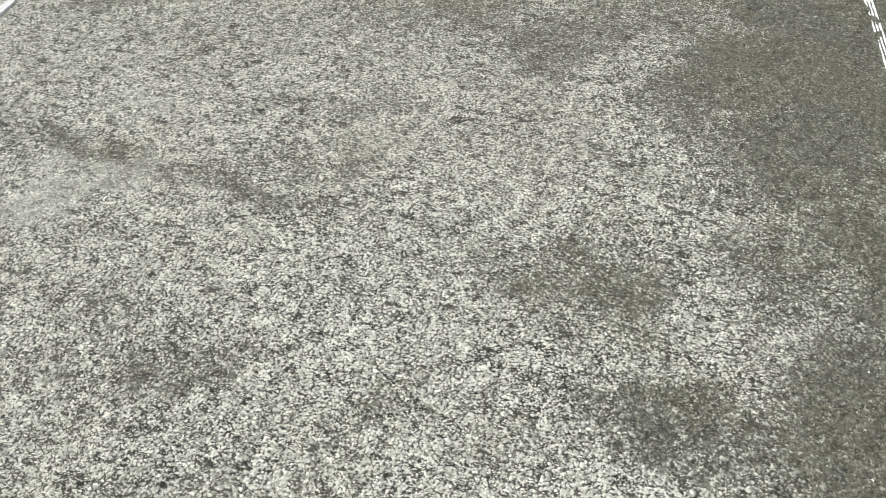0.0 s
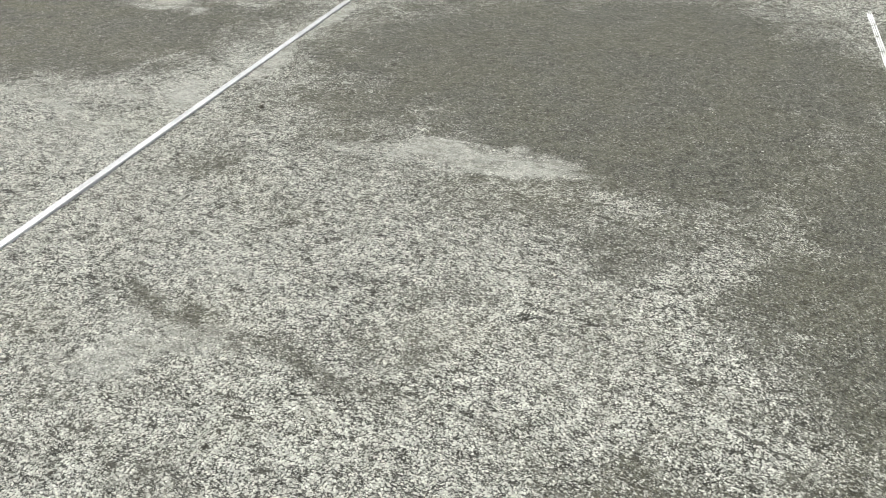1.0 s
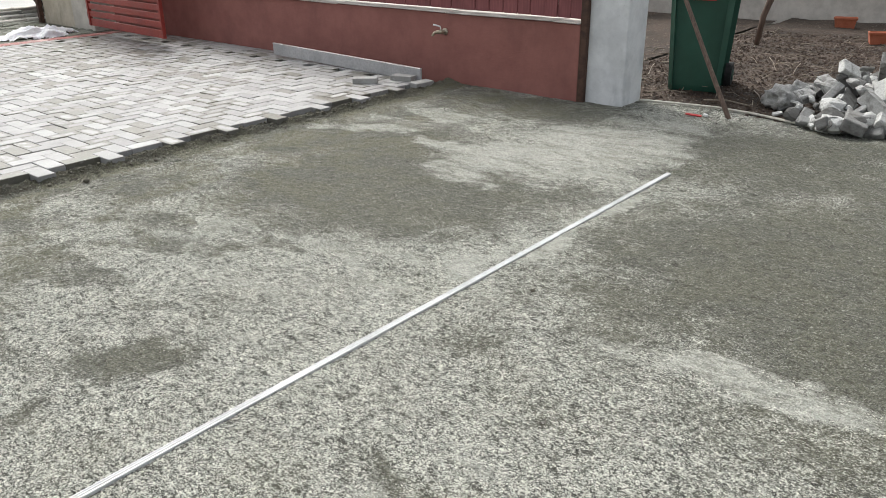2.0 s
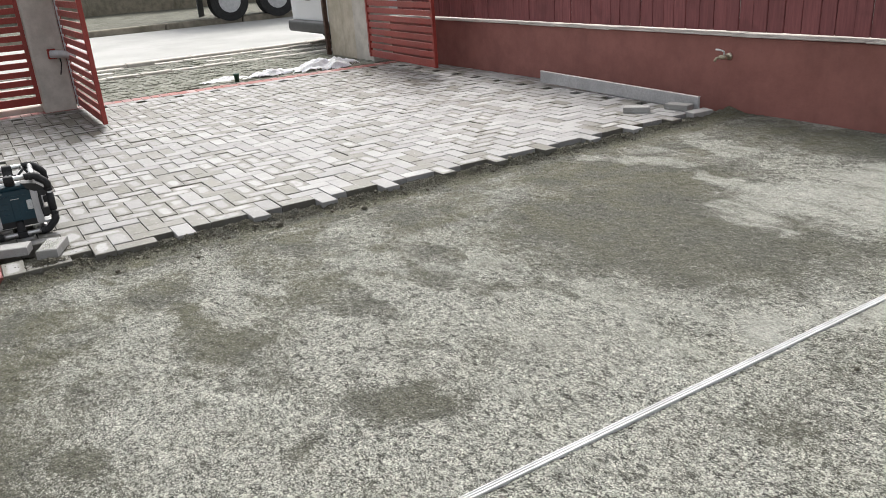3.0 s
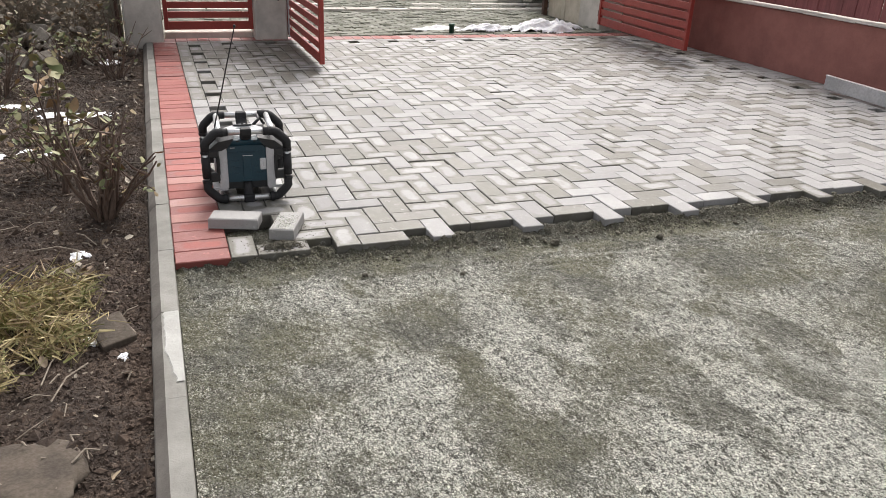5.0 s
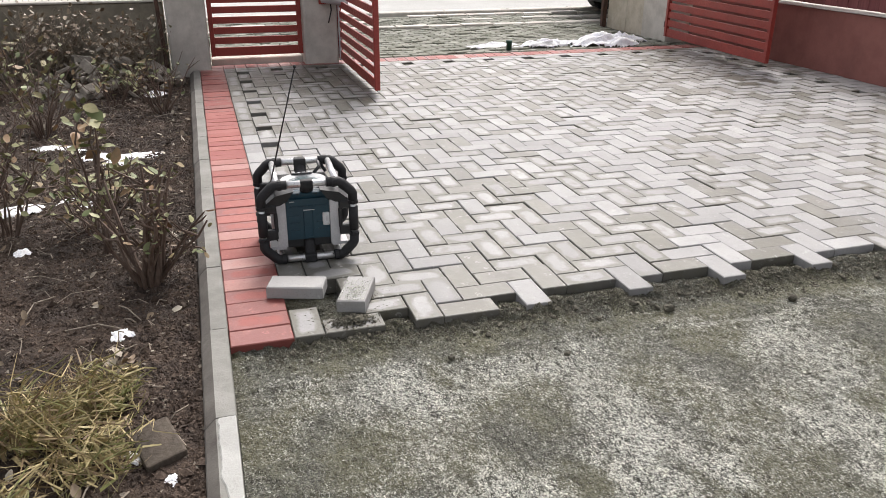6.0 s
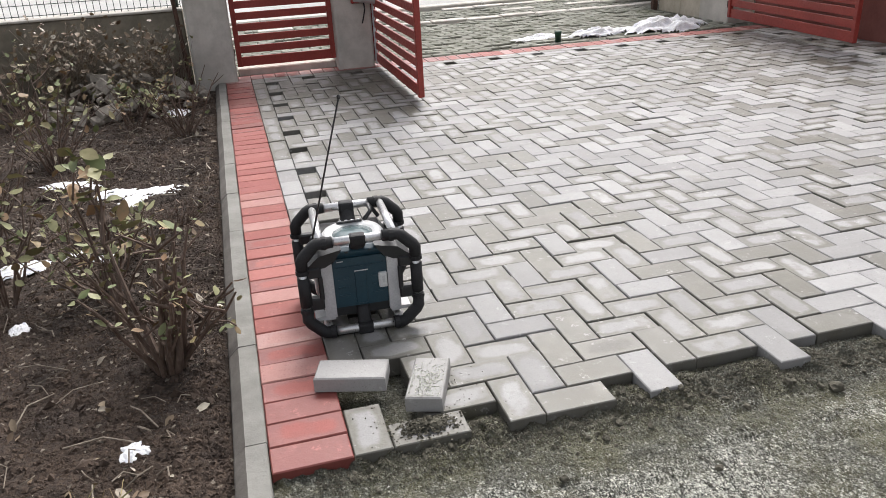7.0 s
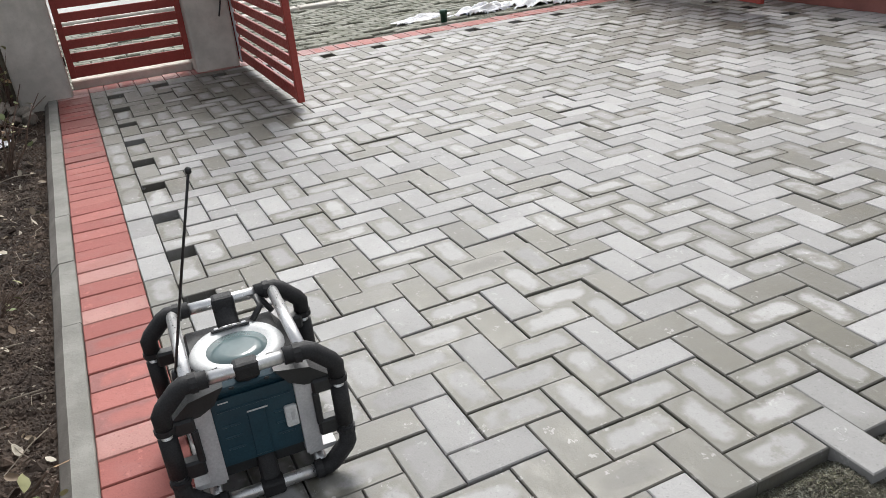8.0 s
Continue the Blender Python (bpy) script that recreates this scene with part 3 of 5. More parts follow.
def bedding_height(x, y):
    z = -0.046 + 0.010 * (fractal(x, y, 0.5, 61) - 0.5) + 0.008 * (fractal(x, y, 0.06, 65, 3) - 0.5)
    z = z + 0.007 * (fractal(x, y, 0.022, 67, 2) - 0.5)
    # sand heaped against the open edge of the paving, lumpy and broken
    heap = np.clip(1.25 - np.abs(x + 0.02) / (0.05 + 0.08 * fractal(x, y, 0.30, 70)), 0, 1)
    lump = np.abs(fractal(x, y, 0.055, 71, 3) - 0.5) * 2
    z = z + heap * (0.020 + 0.030 * (fractal(x, y, 0.16, 73, 3) - 0.45) + 0.030 * lump - 0.006)
    z = z + 0.016 * heap * (fractal(x, y, 0.020, 75, 2) - 0.5)
    # two shallow strokes left by the screed beside the heap
    for at, deep in ((0.20, 0.006), (0.27, 0.005)):
        z = z - deep * np.exp(-((x - at - 0.05 * (fractal(x * 0, y, 0.6, 76) - 0.5)) / 0.014) ** 2)
    mark = np.exp(-(((x - 2.36) / 0.10) ** 2 + ((y - 2.05 + 0.5 * (x - 2.36)) / 0.012) ** 2))
    dip = sum(np.exp(-(((x - a) ** 2 + (y - b) ** 2) / 0.0016)) for a, b in ((1.85, 2.24), (0.75, 0.17), (0.93, 2.5)))
    rim = sum(np.exp(-((np.hypot(x - a, y - b) - 0.055) / 0.02) ** 2) for a, b in ((0.98, 0.20), (0.75, 0.17), (0.62, 0.14), (0.42, 0.30)))
    z = z - 0.008 * mark - 0.012 * dip + 0.010 * rim * fractal(x, y, 0.03, 78, 2)
    z = np.minimum(z, -0.004)
    under = np.clip((-x - 0.115) / 0.05, 0, 1)
    return z * (1 - under) + under * (-0.063 + 0.006 * (fractal(x, y, 0.08, 77, 2) - 0.5))


bedding_x = np.concatenate([np.arange(-5.2, -0.45, 0.05), np.arange(-0.45, -0.15, 0.016), np.arange(-0.15, 0.30, 0.006), np.arange(0.30, 5.3, 0.009), np.arange(5.3, 9.01, 0.1)])
bedding_y = np.concatenate([np.arange(0.0, 2.4, 0.009), np.arange(2.4, 5.75, 0.015)])
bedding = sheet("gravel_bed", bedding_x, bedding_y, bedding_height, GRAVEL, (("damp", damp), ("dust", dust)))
tagged(bedding, "levelled bed of grey crushed stone with damp olive patches", "gravel bed", kind="structure")

# loose stone chips, thicker where the bed is dry
rng = np.random.default_rng(5)
n = 420000
cx = rng.uniform(0.05, 5.3, n)
cy = 0.01 + 4.0 * rng.random(n) ** 1.5
keep = rng.random(n) < np.clip(1.0 - 1.4 * np.maximum(damp(cx, cy), 0.8 * dust(cx, cy)), 0.015, 1.0)
cx, cy = cx[keep][:70000], cy[keep][:70000]
size = rng.uniform(0.0013, 0.0031, len(cx)) * (1 + 0.5 * (rng.random(len(cx)) > 0.93))
chips = scatter_lumps("stone_chips", np.stack([cx, cy, bedding_height(cx, cy) + 0.0005], -1), size, CHIPS, 8)
tagged(chips, "loose pale grey crushed stone chips on the bed", "stone chips", kind="stuff")

n = 40000
ex = rng.normal(0.0, 0.045, n).clip(-0.11, 0.25)
ey = rng.uniform(0.1, 4.9, n)
edge_clods = scatter_lumps("sand_clods", np.stack([ex, ey, np.maximum(bedding_height(ex, ey), -0.055) + 0.001], -1),
                           rng.uniform(0.0010, 0.0032, n) * (1 + 1.6 * (rng.random(n) > 0.95)), SAND_CLODS, 9)
tagged(edge_clods, "crumbly damp sand pushed up along the paving edge", "sand clods", kind="stuff")

r = random.Random(15)
bm = bmesh.new()
for k in range(300):
    x, y = r.gauss(0.0, 0.045), r.uniform(0.15, 4.8)
    s = 0.003 + 0.011 * r.random() ** 3
    rock(bm, (x, y, float(bedding_height(np.array([x]), np.array([y]))[0]) + 0.3 * s), (s * 1.3, s, s * 0.8), r)
tagged(part("sand_lumps", bm, SAND_CLODS), "larger lumps of damp sand along the paving edge", "sand clods", kind="stuff")


# chips dragged into lines on the bed
for x0, y0, x1, y1, n in ((2.087, 2.393, 2.075, 2.62, 170), (2.075, 2.62, 2.16, 2.78, 110), (2.247, 2.077, 2.403, 2.101, 330)):
    f = rng.random(n)
    lx, ly = x0 + (x1 - x0) * f + rng.normal(0, 0.010, n), y0 + (y1 - y0) * f + rng.normal(0, 0.006, n)
    streak = scatter_lumps("stone_chips", np.stack([lx, ly, bedding_height(lx, ly) + 0.002], -1), rng.uniform(0.0015, 0.0042, n), CHIPS, 17 + n)
    tagged(streak, "line of stone chips dragged up on the bed", "stone chips", kind="stuff")


# planted bed beside the kerb
def soil_height(x, y):
    away = np.clip((-0.09 - y) / 0.25, 0, 1)
    z = -0.055 + 0.07 * away * (fractal(x, y, 0.7, 81, 3) - 0.42) + 0.045 * (fractal(x, y, 0.14, 85, 3) - 0.5)
    return z + 0.016 * (fractal(x, y, 0.035, 89, 2) - 0.5)


bed = sheet("soil_bed", np.concatenate([np.arange(-5.2, -3.2, 0.05), np.arange(-3.2, 2.4, 0.014), np.arange(2.4, 9.01, 0.1)]),
            np.concatenate([np.arange(-8.0, -1.5, 0.1), np.arange(-1.5, -0.0825, 0.0141)]), soil_height, SOIL)
tagged(bed, "dark crumbly garden soil of a winter flower bed", "soil", kind="structure")
n = 75000
sx, sy = rng.uniform(-4.8, 2.2, n), -0.10 - 1.6 * rng.random(n) ** 1.4
big = rng.random(n) > 0.975
bed_clods = scatter_lumps("soil_clods", np.stack([sx, sy, soil_height(sx, sy) + 0.001], -1),
                          (0.002 + 0.008 * rng.random(n) ** 2) * (1 + 1.6 * big), CLODS, 10)
tagged(bed_clods, "dark soil crumbs and clods of the flower bed", "soil clods", kind="stuff")


# yard soil beyond the bedding
def yard_height(x, y):
    return -0.062 + 0.05 * np.clip((y - 5.55) / 0.5, 0, 1) + 0.07 * (fractal(x, y, 0.5, 91, 4) - 0.45)


yard = sheet("yard_soil", np.arange(0.9, 9.0, 0.06), np.concatenate([np.arange(5.5, 8.0, 0.05), np.arange(8.0, 11.3, 0.15)]), yard_height, SOIL)
tagged(yard, "dark turned soil of the yard behind the pillar", "soil", kind="structure")
yard_back = sheet("yard_soil", np.arange(-6.0, 0.95, 0.25), np.arange(5.7, 11.3, 0.25), lambda x, y: -0.05 + 0.06 * (fractal(x, y, 0.7, 93) - 0.5), SOIL)
tagged(yard_back, "dark soil behind the boundary wall", "soil", kind="structure")
n = 15000
yx, yy = rng.uniform(0.95, 5.0, n), 5.62 + 4.2 * rng.random(n)
yard_clods = scatter_lumps("soil_clods", np.stack([yx, yy, yard_height(yx, yy)], -1), rng.uniform(0.006, 0.022, n), CLODS, 12)
tagged(yard_clods, "soil crumbs and clods in the yard", "soil clods", kind="stuff")

# street side
verge = sheet("verge", np.arange(-9.0, -5.19, 0.08), np.arange(-12.0, 14.0, 0.15),
              lambda x, y: -0.03 - 0.02 * np.clip(-(x + 5.2), 0, 1) + 0.03 * (fractal(x, y, 0.35, 95, 4) - 0.5), VERGE)
tagged(verge, "worn gravelly strip between gate and street", "verge", kind="structure")
road = sheet("road", np.arange(-16.9, -8.95, 0.5), np.arange(-60.0, 60.1, 2.0), lambda x, y: -0.055, ASPHALT)
tagged(road, "pale worn asphalt street", "road", kind="structure")


def old_street_pavers():
    strip = thing("street_strip", "row of old pale street blocks with gaps along the verge", "paving", kind="structure")
    r = random.Random(3)
    me = to_mesh("street_block", boxed((0, 0, 0), (0.16, 0.42, 0.06), 0.008), CAP)
    for row in range(3):
        for k in range(60):
            if row < 2 and r.random() < 0.35:
                continue
            piece("street_block", me, pose(-8.75 + 0.55 * row + r.uniform(-0.03, 0.03), -11 + 0.44 * k + 0.2 * (row % 2), -0.055 + r.uniform(0, 0.012), 0, 0, r.uniform(-4, 4)), strip)
    # sunken old blocks with moss and grit between them
    base = boxed((0, 0, 0), (0.185, 0.088, 0.05), 0.008)
    base.verts.ensure_lookup_table()
    co = np.array([v.co[:] for v in base.verts])
    fs = [[v.index for v in f.verts] for f in base.faces]
    verge_bm = bmesh.new()
    for row in range(34):
        for k in range(34):
            x, y = -5.42 - 0.098 * row, -0.6 + 0.195 * k + 0.0975 * (row % 2)
            sunk = 0.030 * float(fractal(np.array([x]), np.array([y]), 0.8, 99)[0]) + r.uniform(0, 0.008)
            if sunk > 0.026 or y > 5.0 or r.random() < 0.12:
                continue
            m = pose(x, y, -0.028 - 0.02 * min(-(x + 5.2), 1) - 0.6 * sunk, r.uniform(-2, 2), r.uniform(-2, 2), 90 + r.uniform(-3, 3))
            vs = [verge_bm.verts.new(m @ Vector(p)) for p in co]
            for f in fs:
                verge_bm.faces.new([vs[i] for i in f])
    base.free()
    tagged(part("old_pavers", verge_bm, OLD_PAVER), "sunken mossy old paving blocks between gate and street", "paving", kind="stuff")
    kerb = thing("street_kerb", "long pale concrete kerb edge of the street", "kerb", kind="structure")
    me = to_mesh("kerb_stone", boxed((0, 0, 0), (0.22, 0.985, 0.10), 0.012), CAP)
    for k in range(40):
        piece("kerb_stone", me, pose(-9.05, -20 + k, -0.045), kerb)
    far = thing("far_kerb", "dark wet kerb on the far side of the street", "kerb", kind="structure")
    me = to_mesh("kerb_stone", boxed((0, 0, 0), (0.35, 1.97, 0.22), 0.02), MOSSY)
    for k in range(30):
        piece("kerb_stone", me, pose(-17.05, -30 + 2 * k, -0.02), far)


old_street_pavers()
far_verge = sheet("verge", np.arange(-26.0, -17.2, 0.4), np.arange(-60.0, 60.1, 1.0), lambda x, y: 0.06 + 0.10 * (fractal(x, y, 1.2, 97) - 0.5), VERGE)
tagged(far_verge, "muddy verge on the far side of the street", "verge", kind="structure")
far_wall = part("wall_far", boxed((-26, 0, 1.0), (0.3, 120, 2.2), 0.02), MOSSY)
tagged(far_wall, "dull olive brown boundary wall across the street", "wall", kind="structure")


# ---- boundary wall with boards ----
def boundary_wall():
    wall = thing("wall_north", "low brown-red rendered wall with a pale cap and board fence", "wall", kind="structure")
    part("plinth", boxed((-2.17, WALL_Y + 0.11, 0.20), (6.74, 0.22, 0.64), 0.008), RENDER_RED, wall)
    cap = bmesh.new()
    r = random.Random(8)
    x = -5.54
    while x < 1.15:
        w = min(r.uniform(0.55, 1.1), 1.20 - x)
        box(cap, (x + w / 2, WALL_Y + 0.10, 0.527 + r.uniform(-0.003, 0.003)), (w - 0.006, 0.25, 0.010), 0.003, (r.uniform(-0.5, 0.5), r.uniform(-0.5, 0.5), 0))
        x += w
    part("cap", cap, CAP, wall, "thin uneven pale mortar cap")
    x = -5.5
    while x < 1.12:
        w = r.choice((0.115, 0.125, 0.14))
        me = to_mesh("board", boxed((0, 0, 0.60), (w - 0.006, 0.02, 1.20), 0.003), BOARDS)
        piece("board", me, pose(x + w / 2, WALL_Y + 0.115 + r.uniform(-0.006, 0.006), 0.545, r.uniform(-0.3, 0.3), r.uniform(-0.4, 0.4), 0), wall)
        x += w
    for z in (0.85, 1.45):
        part("rail", boxed((-2.17, WALL_Y + 0.155, z), (6.7, 0.05, 0.07), 0.004), BOARDS, wall)


boundary_wall()


# ---- kerb ----
def kerb_run():
    kerb = thing("kerb", "narrow grey concrete garden kerb with a chamfered bed edge", "kerb", kind="structure")
    profile = [(-0.088, -0.20), (0.0, -0.20), (-0.001, 0.001), (-0.004, 0.006), (-0.055, 0.006), (-0.084, -0.022), (-0.088, -0.03)]
    me = to_mesh("kerb_stone", prism(bmesh.new(), profile, -0.2485, 0.2485, "x"), KERB)
    me.materials.append(KERB_DIRTY)
    for f in me.polygons:
        f.material_index = int(f.normal.y < -0.3)
    r = random.Random(4)
    for k in range(28):
        piece("kerb_stone", me, pose(-4.87 + 0.5 * k + 0.0, r.uniform(-0.002, 0.001), r.uniform(-0.003, 0.002), r.uniform(-0.5, 0.5), r.uniform(-0.15, 0.15), 0), kerb)
    pale = bmesh.new()
    rows = []
    for k in range(25):
        x = 0.385 + 0.42 * k / 24
        inner = -0.048 + 0.026 * max(0, k - 14) / 10 - r.uniform(0, 0.006)
        rows.append([pale.verts.new((x, y, z)) for y, z in ((inner, 0.0055), (inner + 0.003, 0.0078), (-0.006, 0.0080), (-0.003, 0.0055))])
    for a, b in zip(rows, rows[1:]):
        for i in range(3):
            pale.faces.new((a[i], b[i], b[i + 1], a[i + 1]))
    bmesh.ops.recalc_face_normals(pale, faces=pale.faces)
    part("mortar_smear", pale, KERB_PALE, kerb, "pale dried cement smear")


kerb_run()


# ---- paving ----
def paver_mesh(name, long, wide, material, chamfer=0.005, depth=0.06):
    bm = bmesh.new()
    a, b = long / 2, wide / 2
    rings = []
    for x, y, z in ((a, b, -depth), (a, b, -chamfer), (a - chamfer, b - chamfer, 0.0)):
        rings.append([bm.verts.new(p) for p in ((-x, -y, z), (x, -y, z), (x, y, z), (-x, y, z))])
    for low, high in zip(rings, rings[1:]):
        for k in range(4):
            bm.faces.new((low[k], low[(k + 1) % 4], high[(k + 1) % 4], high[k]))
    bm.faces.new(rings[-1])
    bm.faces.new(rings[0][::-1])
    me = to_mesh(name, bm, material)
    layer = me.attributes.new("block", "FLOAT_VECTOR", "POINT")
    for k, v in enumerate(me.vertices):
        layer.data[k].vector = (v.co.x / a, v.co.y / b, 0)
    return me


def joined_pavers(name, mesh, poses, parent, label):
    """Many far blocks in one mesh."""
    base = np.array([v.co[:] for v in mesh.vertices])
    faces = np.array([p.vertices[:] for p in mesh.polygons])
    local = np.array([d.vector[:] for d in mesh.attributes["block"].data])
    co, fs = [], []
    for k, m in enumerate(poses):
        m = np.array(m)
        co.append(base @ m[:3, :3].T + m[:3, 3])
        fs.append(faces + k * len(base))
    me = raw_mesh(name, np.concatenate(co).astype(np.float32), np.concatenate(fs), mesh.materials[0], False)
    layer = me.attributes.new("block", "FLOAT_VECTOR", "POINT")
    layer.data.foreach_set("vector", np.tile(local, (len(poses), 1)).reshape(-1).astype(np.float32))
    ob = new(name, me)
    ob.parent = parent
    return tagged(ob, label, kind="stuff")


GREY = paver_mesh("paver", 0.1970, 0.0970, PAVER, 0.0028)
RED = paver_mesh("red_paver", 0.1976, 0.0976, RED_PAVER, 0.0032)


def paving():
    r = random.Random(12)
    field = thing("paving", "grey concrete block paving laid in herringbone, unfinished front edge", "paving", kind="structure")
    near, far = [], []
    for k in range(0, 50):
        for m in range(-14, 14):
            # a block along the drive
            y = 6 + k + 4 * m
            if 3 <= y and y + 1 <= 50 and k + 2 <= 49 and not (k == 1 and y == 3):
                near.append((-(k + 1), y + 0.5, 0))
            # a block across it
            y = 7 + k + 4 * m
            if 3 <= y and y + 2 <= 50 and k + 1 <= 49 and not (k == 0 and y > 7) and not (k == 3 and y == 3):
                near.append((-(k + 0.5), y + 1.0, 90))
    blocks = []
    for x, y, turn in near:
        lift = r.uniform(-0.003, 0.002) - 0.004 * (r.random() < 0.05)
        blocks.append((x / 10, pose(x / 10 + r.uniform(-0.001, 0.001), y / 10 + r.uniform(-0.001, 0.001), lift,
                                    r.uniform(-0.8, 0.8), r.uniform(-0.5, 0.5), turn + r.uniform(-0.6, 0.6))))
    blocks.sort(key=lambda b: -b[0])
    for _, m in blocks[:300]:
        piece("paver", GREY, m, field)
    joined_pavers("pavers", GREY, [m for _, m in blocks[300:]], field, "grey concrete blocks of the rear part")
    border = thing("border", "single row of grey blocks beside the red border", "paving", kind="structure")
    for k in range(25):
        if k == 1:
            continue
        piece("paver", GREY, pose(-0.1 - 0.2 * k, 0.25, r.uniform(-0.004, 0.001), r.uniform(-0.7, 0.7), 0, r.uniform(-0.6, 0.6)), border)
    red = thing("red_border", "border row of red concrete blocks along the kerb", "paving", kind="structure")
    for k in range(50):
        piece("red_paver", RED, pose(-0.05 - 0.1 * k, 0.1, r.uniform(-0.003, 0.002), r.uniform(-0.4, 0.4), r.uniform(-0.8, 0.8), 90 + r.uniform(-0.5, 0.5)), red)
    gate_row = thing("gate_row", "row of red concrete blocks under the gate line", "paving", kind="structure")
    for k in range(51):
        piece("red_paver", RED, pose(-5.10, 0.05 + 0.1 * k, r.uniform(-0.003, 0.002), 0, r.uniform(-0.6, 0.6), r.uniform(-0.5, 0.5)), gate_row)
    # along the wall: a row lengthwise with half-block gaps before it, then a row across
    wall_rows = thing("border", "rows of grey blocks along the foot of the red wall", "paving", kind="structure")
    for k in range(3, 25):
        piece("paver", GREY, pose(-0.1 - 0.2 * k, 5.05, r.uniform(-0.004, 0.001), r.uniform(-0.7, 0.7), 0, r.uniform(-0.6, 0.6)), wall_rows)
    for k in range(7, 50):
        piece("paver", GREY, pose(-0.05 - 0.1 * k, 5.198, r.uniform(-0.004, 0.0), 0, r.uniform(-0.6, 0.6), 90 + r.uniform(-0.5, 0.5)), wall_rows)
    # far edge row with half-block gaps
    edge = thing("border", "single row of grey blocks before the gate", "paving", kind="structure")
    for k in range(24):
        piece("paver", GREY, pose(-4.95, 0.4 + 0.2 * k, r.uniform(-0.003, 0.001), 0, r.uniform(-0.6, 0.6), 90), edge)


paving()


# ---- loose blocks ----
def loose_blocks():
    me = paver_mesh("concrete_block", 0.198, 0.098, DRY_PAVER, 0.004, 0.043)
    spots = [((-0.318, 0.250, 0.0465), 72.0, 0, "loose grey concrete paver laid on the finished paving", 90),
             ((-0.205, 0.440, 0.047), -22.0, 1.5, "loose grey concrete paver sprinkled with sand", 0),
             ((-0.42, 4.66, 0.0455), 40.0, 0, "loose grey concrete paver near the wall", 0),
             ((-0.24, 4.93, 0.0455), 12.0, 0, "loose grey concrete paver beside the straightedge", 0),
             ((-0.06, 4.95, 0.012), 86.0, 3.0, "loose grey concrete paver on the sand by the wall", 0)]
    for at, turn, tip, label, _ in spots:
        ob = new("concrete_block", me)
        ob.matrix_world = pose(*at, tip, 0, turn)
        tagged(ob, label, "paver", "loose pavers")
    rng2 = np.random.default_rng(31)
    n = 420
    u, v = rng2.normal(0.02, 0.045, n).clip(-0.085, 0.09), rng2.normal(0, 0.022, n).clip(-0.04, 0.04)
    a = radians(-22)
    p = np.stack([-0.205 + u * math.cos(a) - v * math.sin(a), 0.440 + u * math.sin(a) + v * math.cos(a), np.full(n, 0.0485)], -1)
    tagged(scatter_lumps("sand_grains", p, rng2.uniform(0.0012, 0.003, n), CHIPS, 33), "grit sprinkled on a loose paver", "grit", kind="stuff")
    n = 260
    u = np.stack([rng2.uniform(-0.34, 0.02, n), rng2.normal(0.42, 0.10, n).clip(0.2, 0.62), np.full(n, 0.0015)], -1)
    tagged(scatter_lumps("sand_grains", u, rng2.uniform(0.001, 0.0032, n), SAND_CLODS, 34), "grit spilled on the pavers by the edge", "grit", kind="stuff")
    n = 650
    hx, hy = rng2.normal(-0.055, 0.018, n).clip(-0.12, 0.0), rng2.normal(0.395, 0.035, n).clip(0.3, 0.5)
    top = 0.024 * np.exp(-(((hx + 0.055) / 0.028) ** 2 + ((hy - 0.40) / 0.055) ** 2))
    tagged(scatter_lumps("sand_heap", np.stack([hx, hy, top * rng2.random(n) + 0.001], -1), rng2.uniform(0.0015, 0.0055, n), SAND_CLODS, 35), "little heap of damp sand spilled on a paver", "sand", kind="stuff")
    r = random.Random(6)
    for at, s in (((-0.045, 0.415, 0.010), 0.020), ((-0.05, 0.375, 0.006), 0.013), ((0.10, 1.50, -0.035), 0.022), ((0.16, 1.98, -0.036), 0.018),
                  ((0.28, 1.02, -0.038), 0.012), ((2.76, 2.38, -0.036), 0.011), ((0.20, 0.66, -0.036), 0.012)):
        bm = bmesh.new()
        rock(bm, (0, 0, 0), (s, s * 1.15, s * 0.8), r)
        ob = part("sand_clod", bm, SAND_CLODS)
        ob.matrix_world = pose(*at)
        tagged(ob, "small damp clod of sand lying loose", "clod", "sand clods")


loose_blocks()


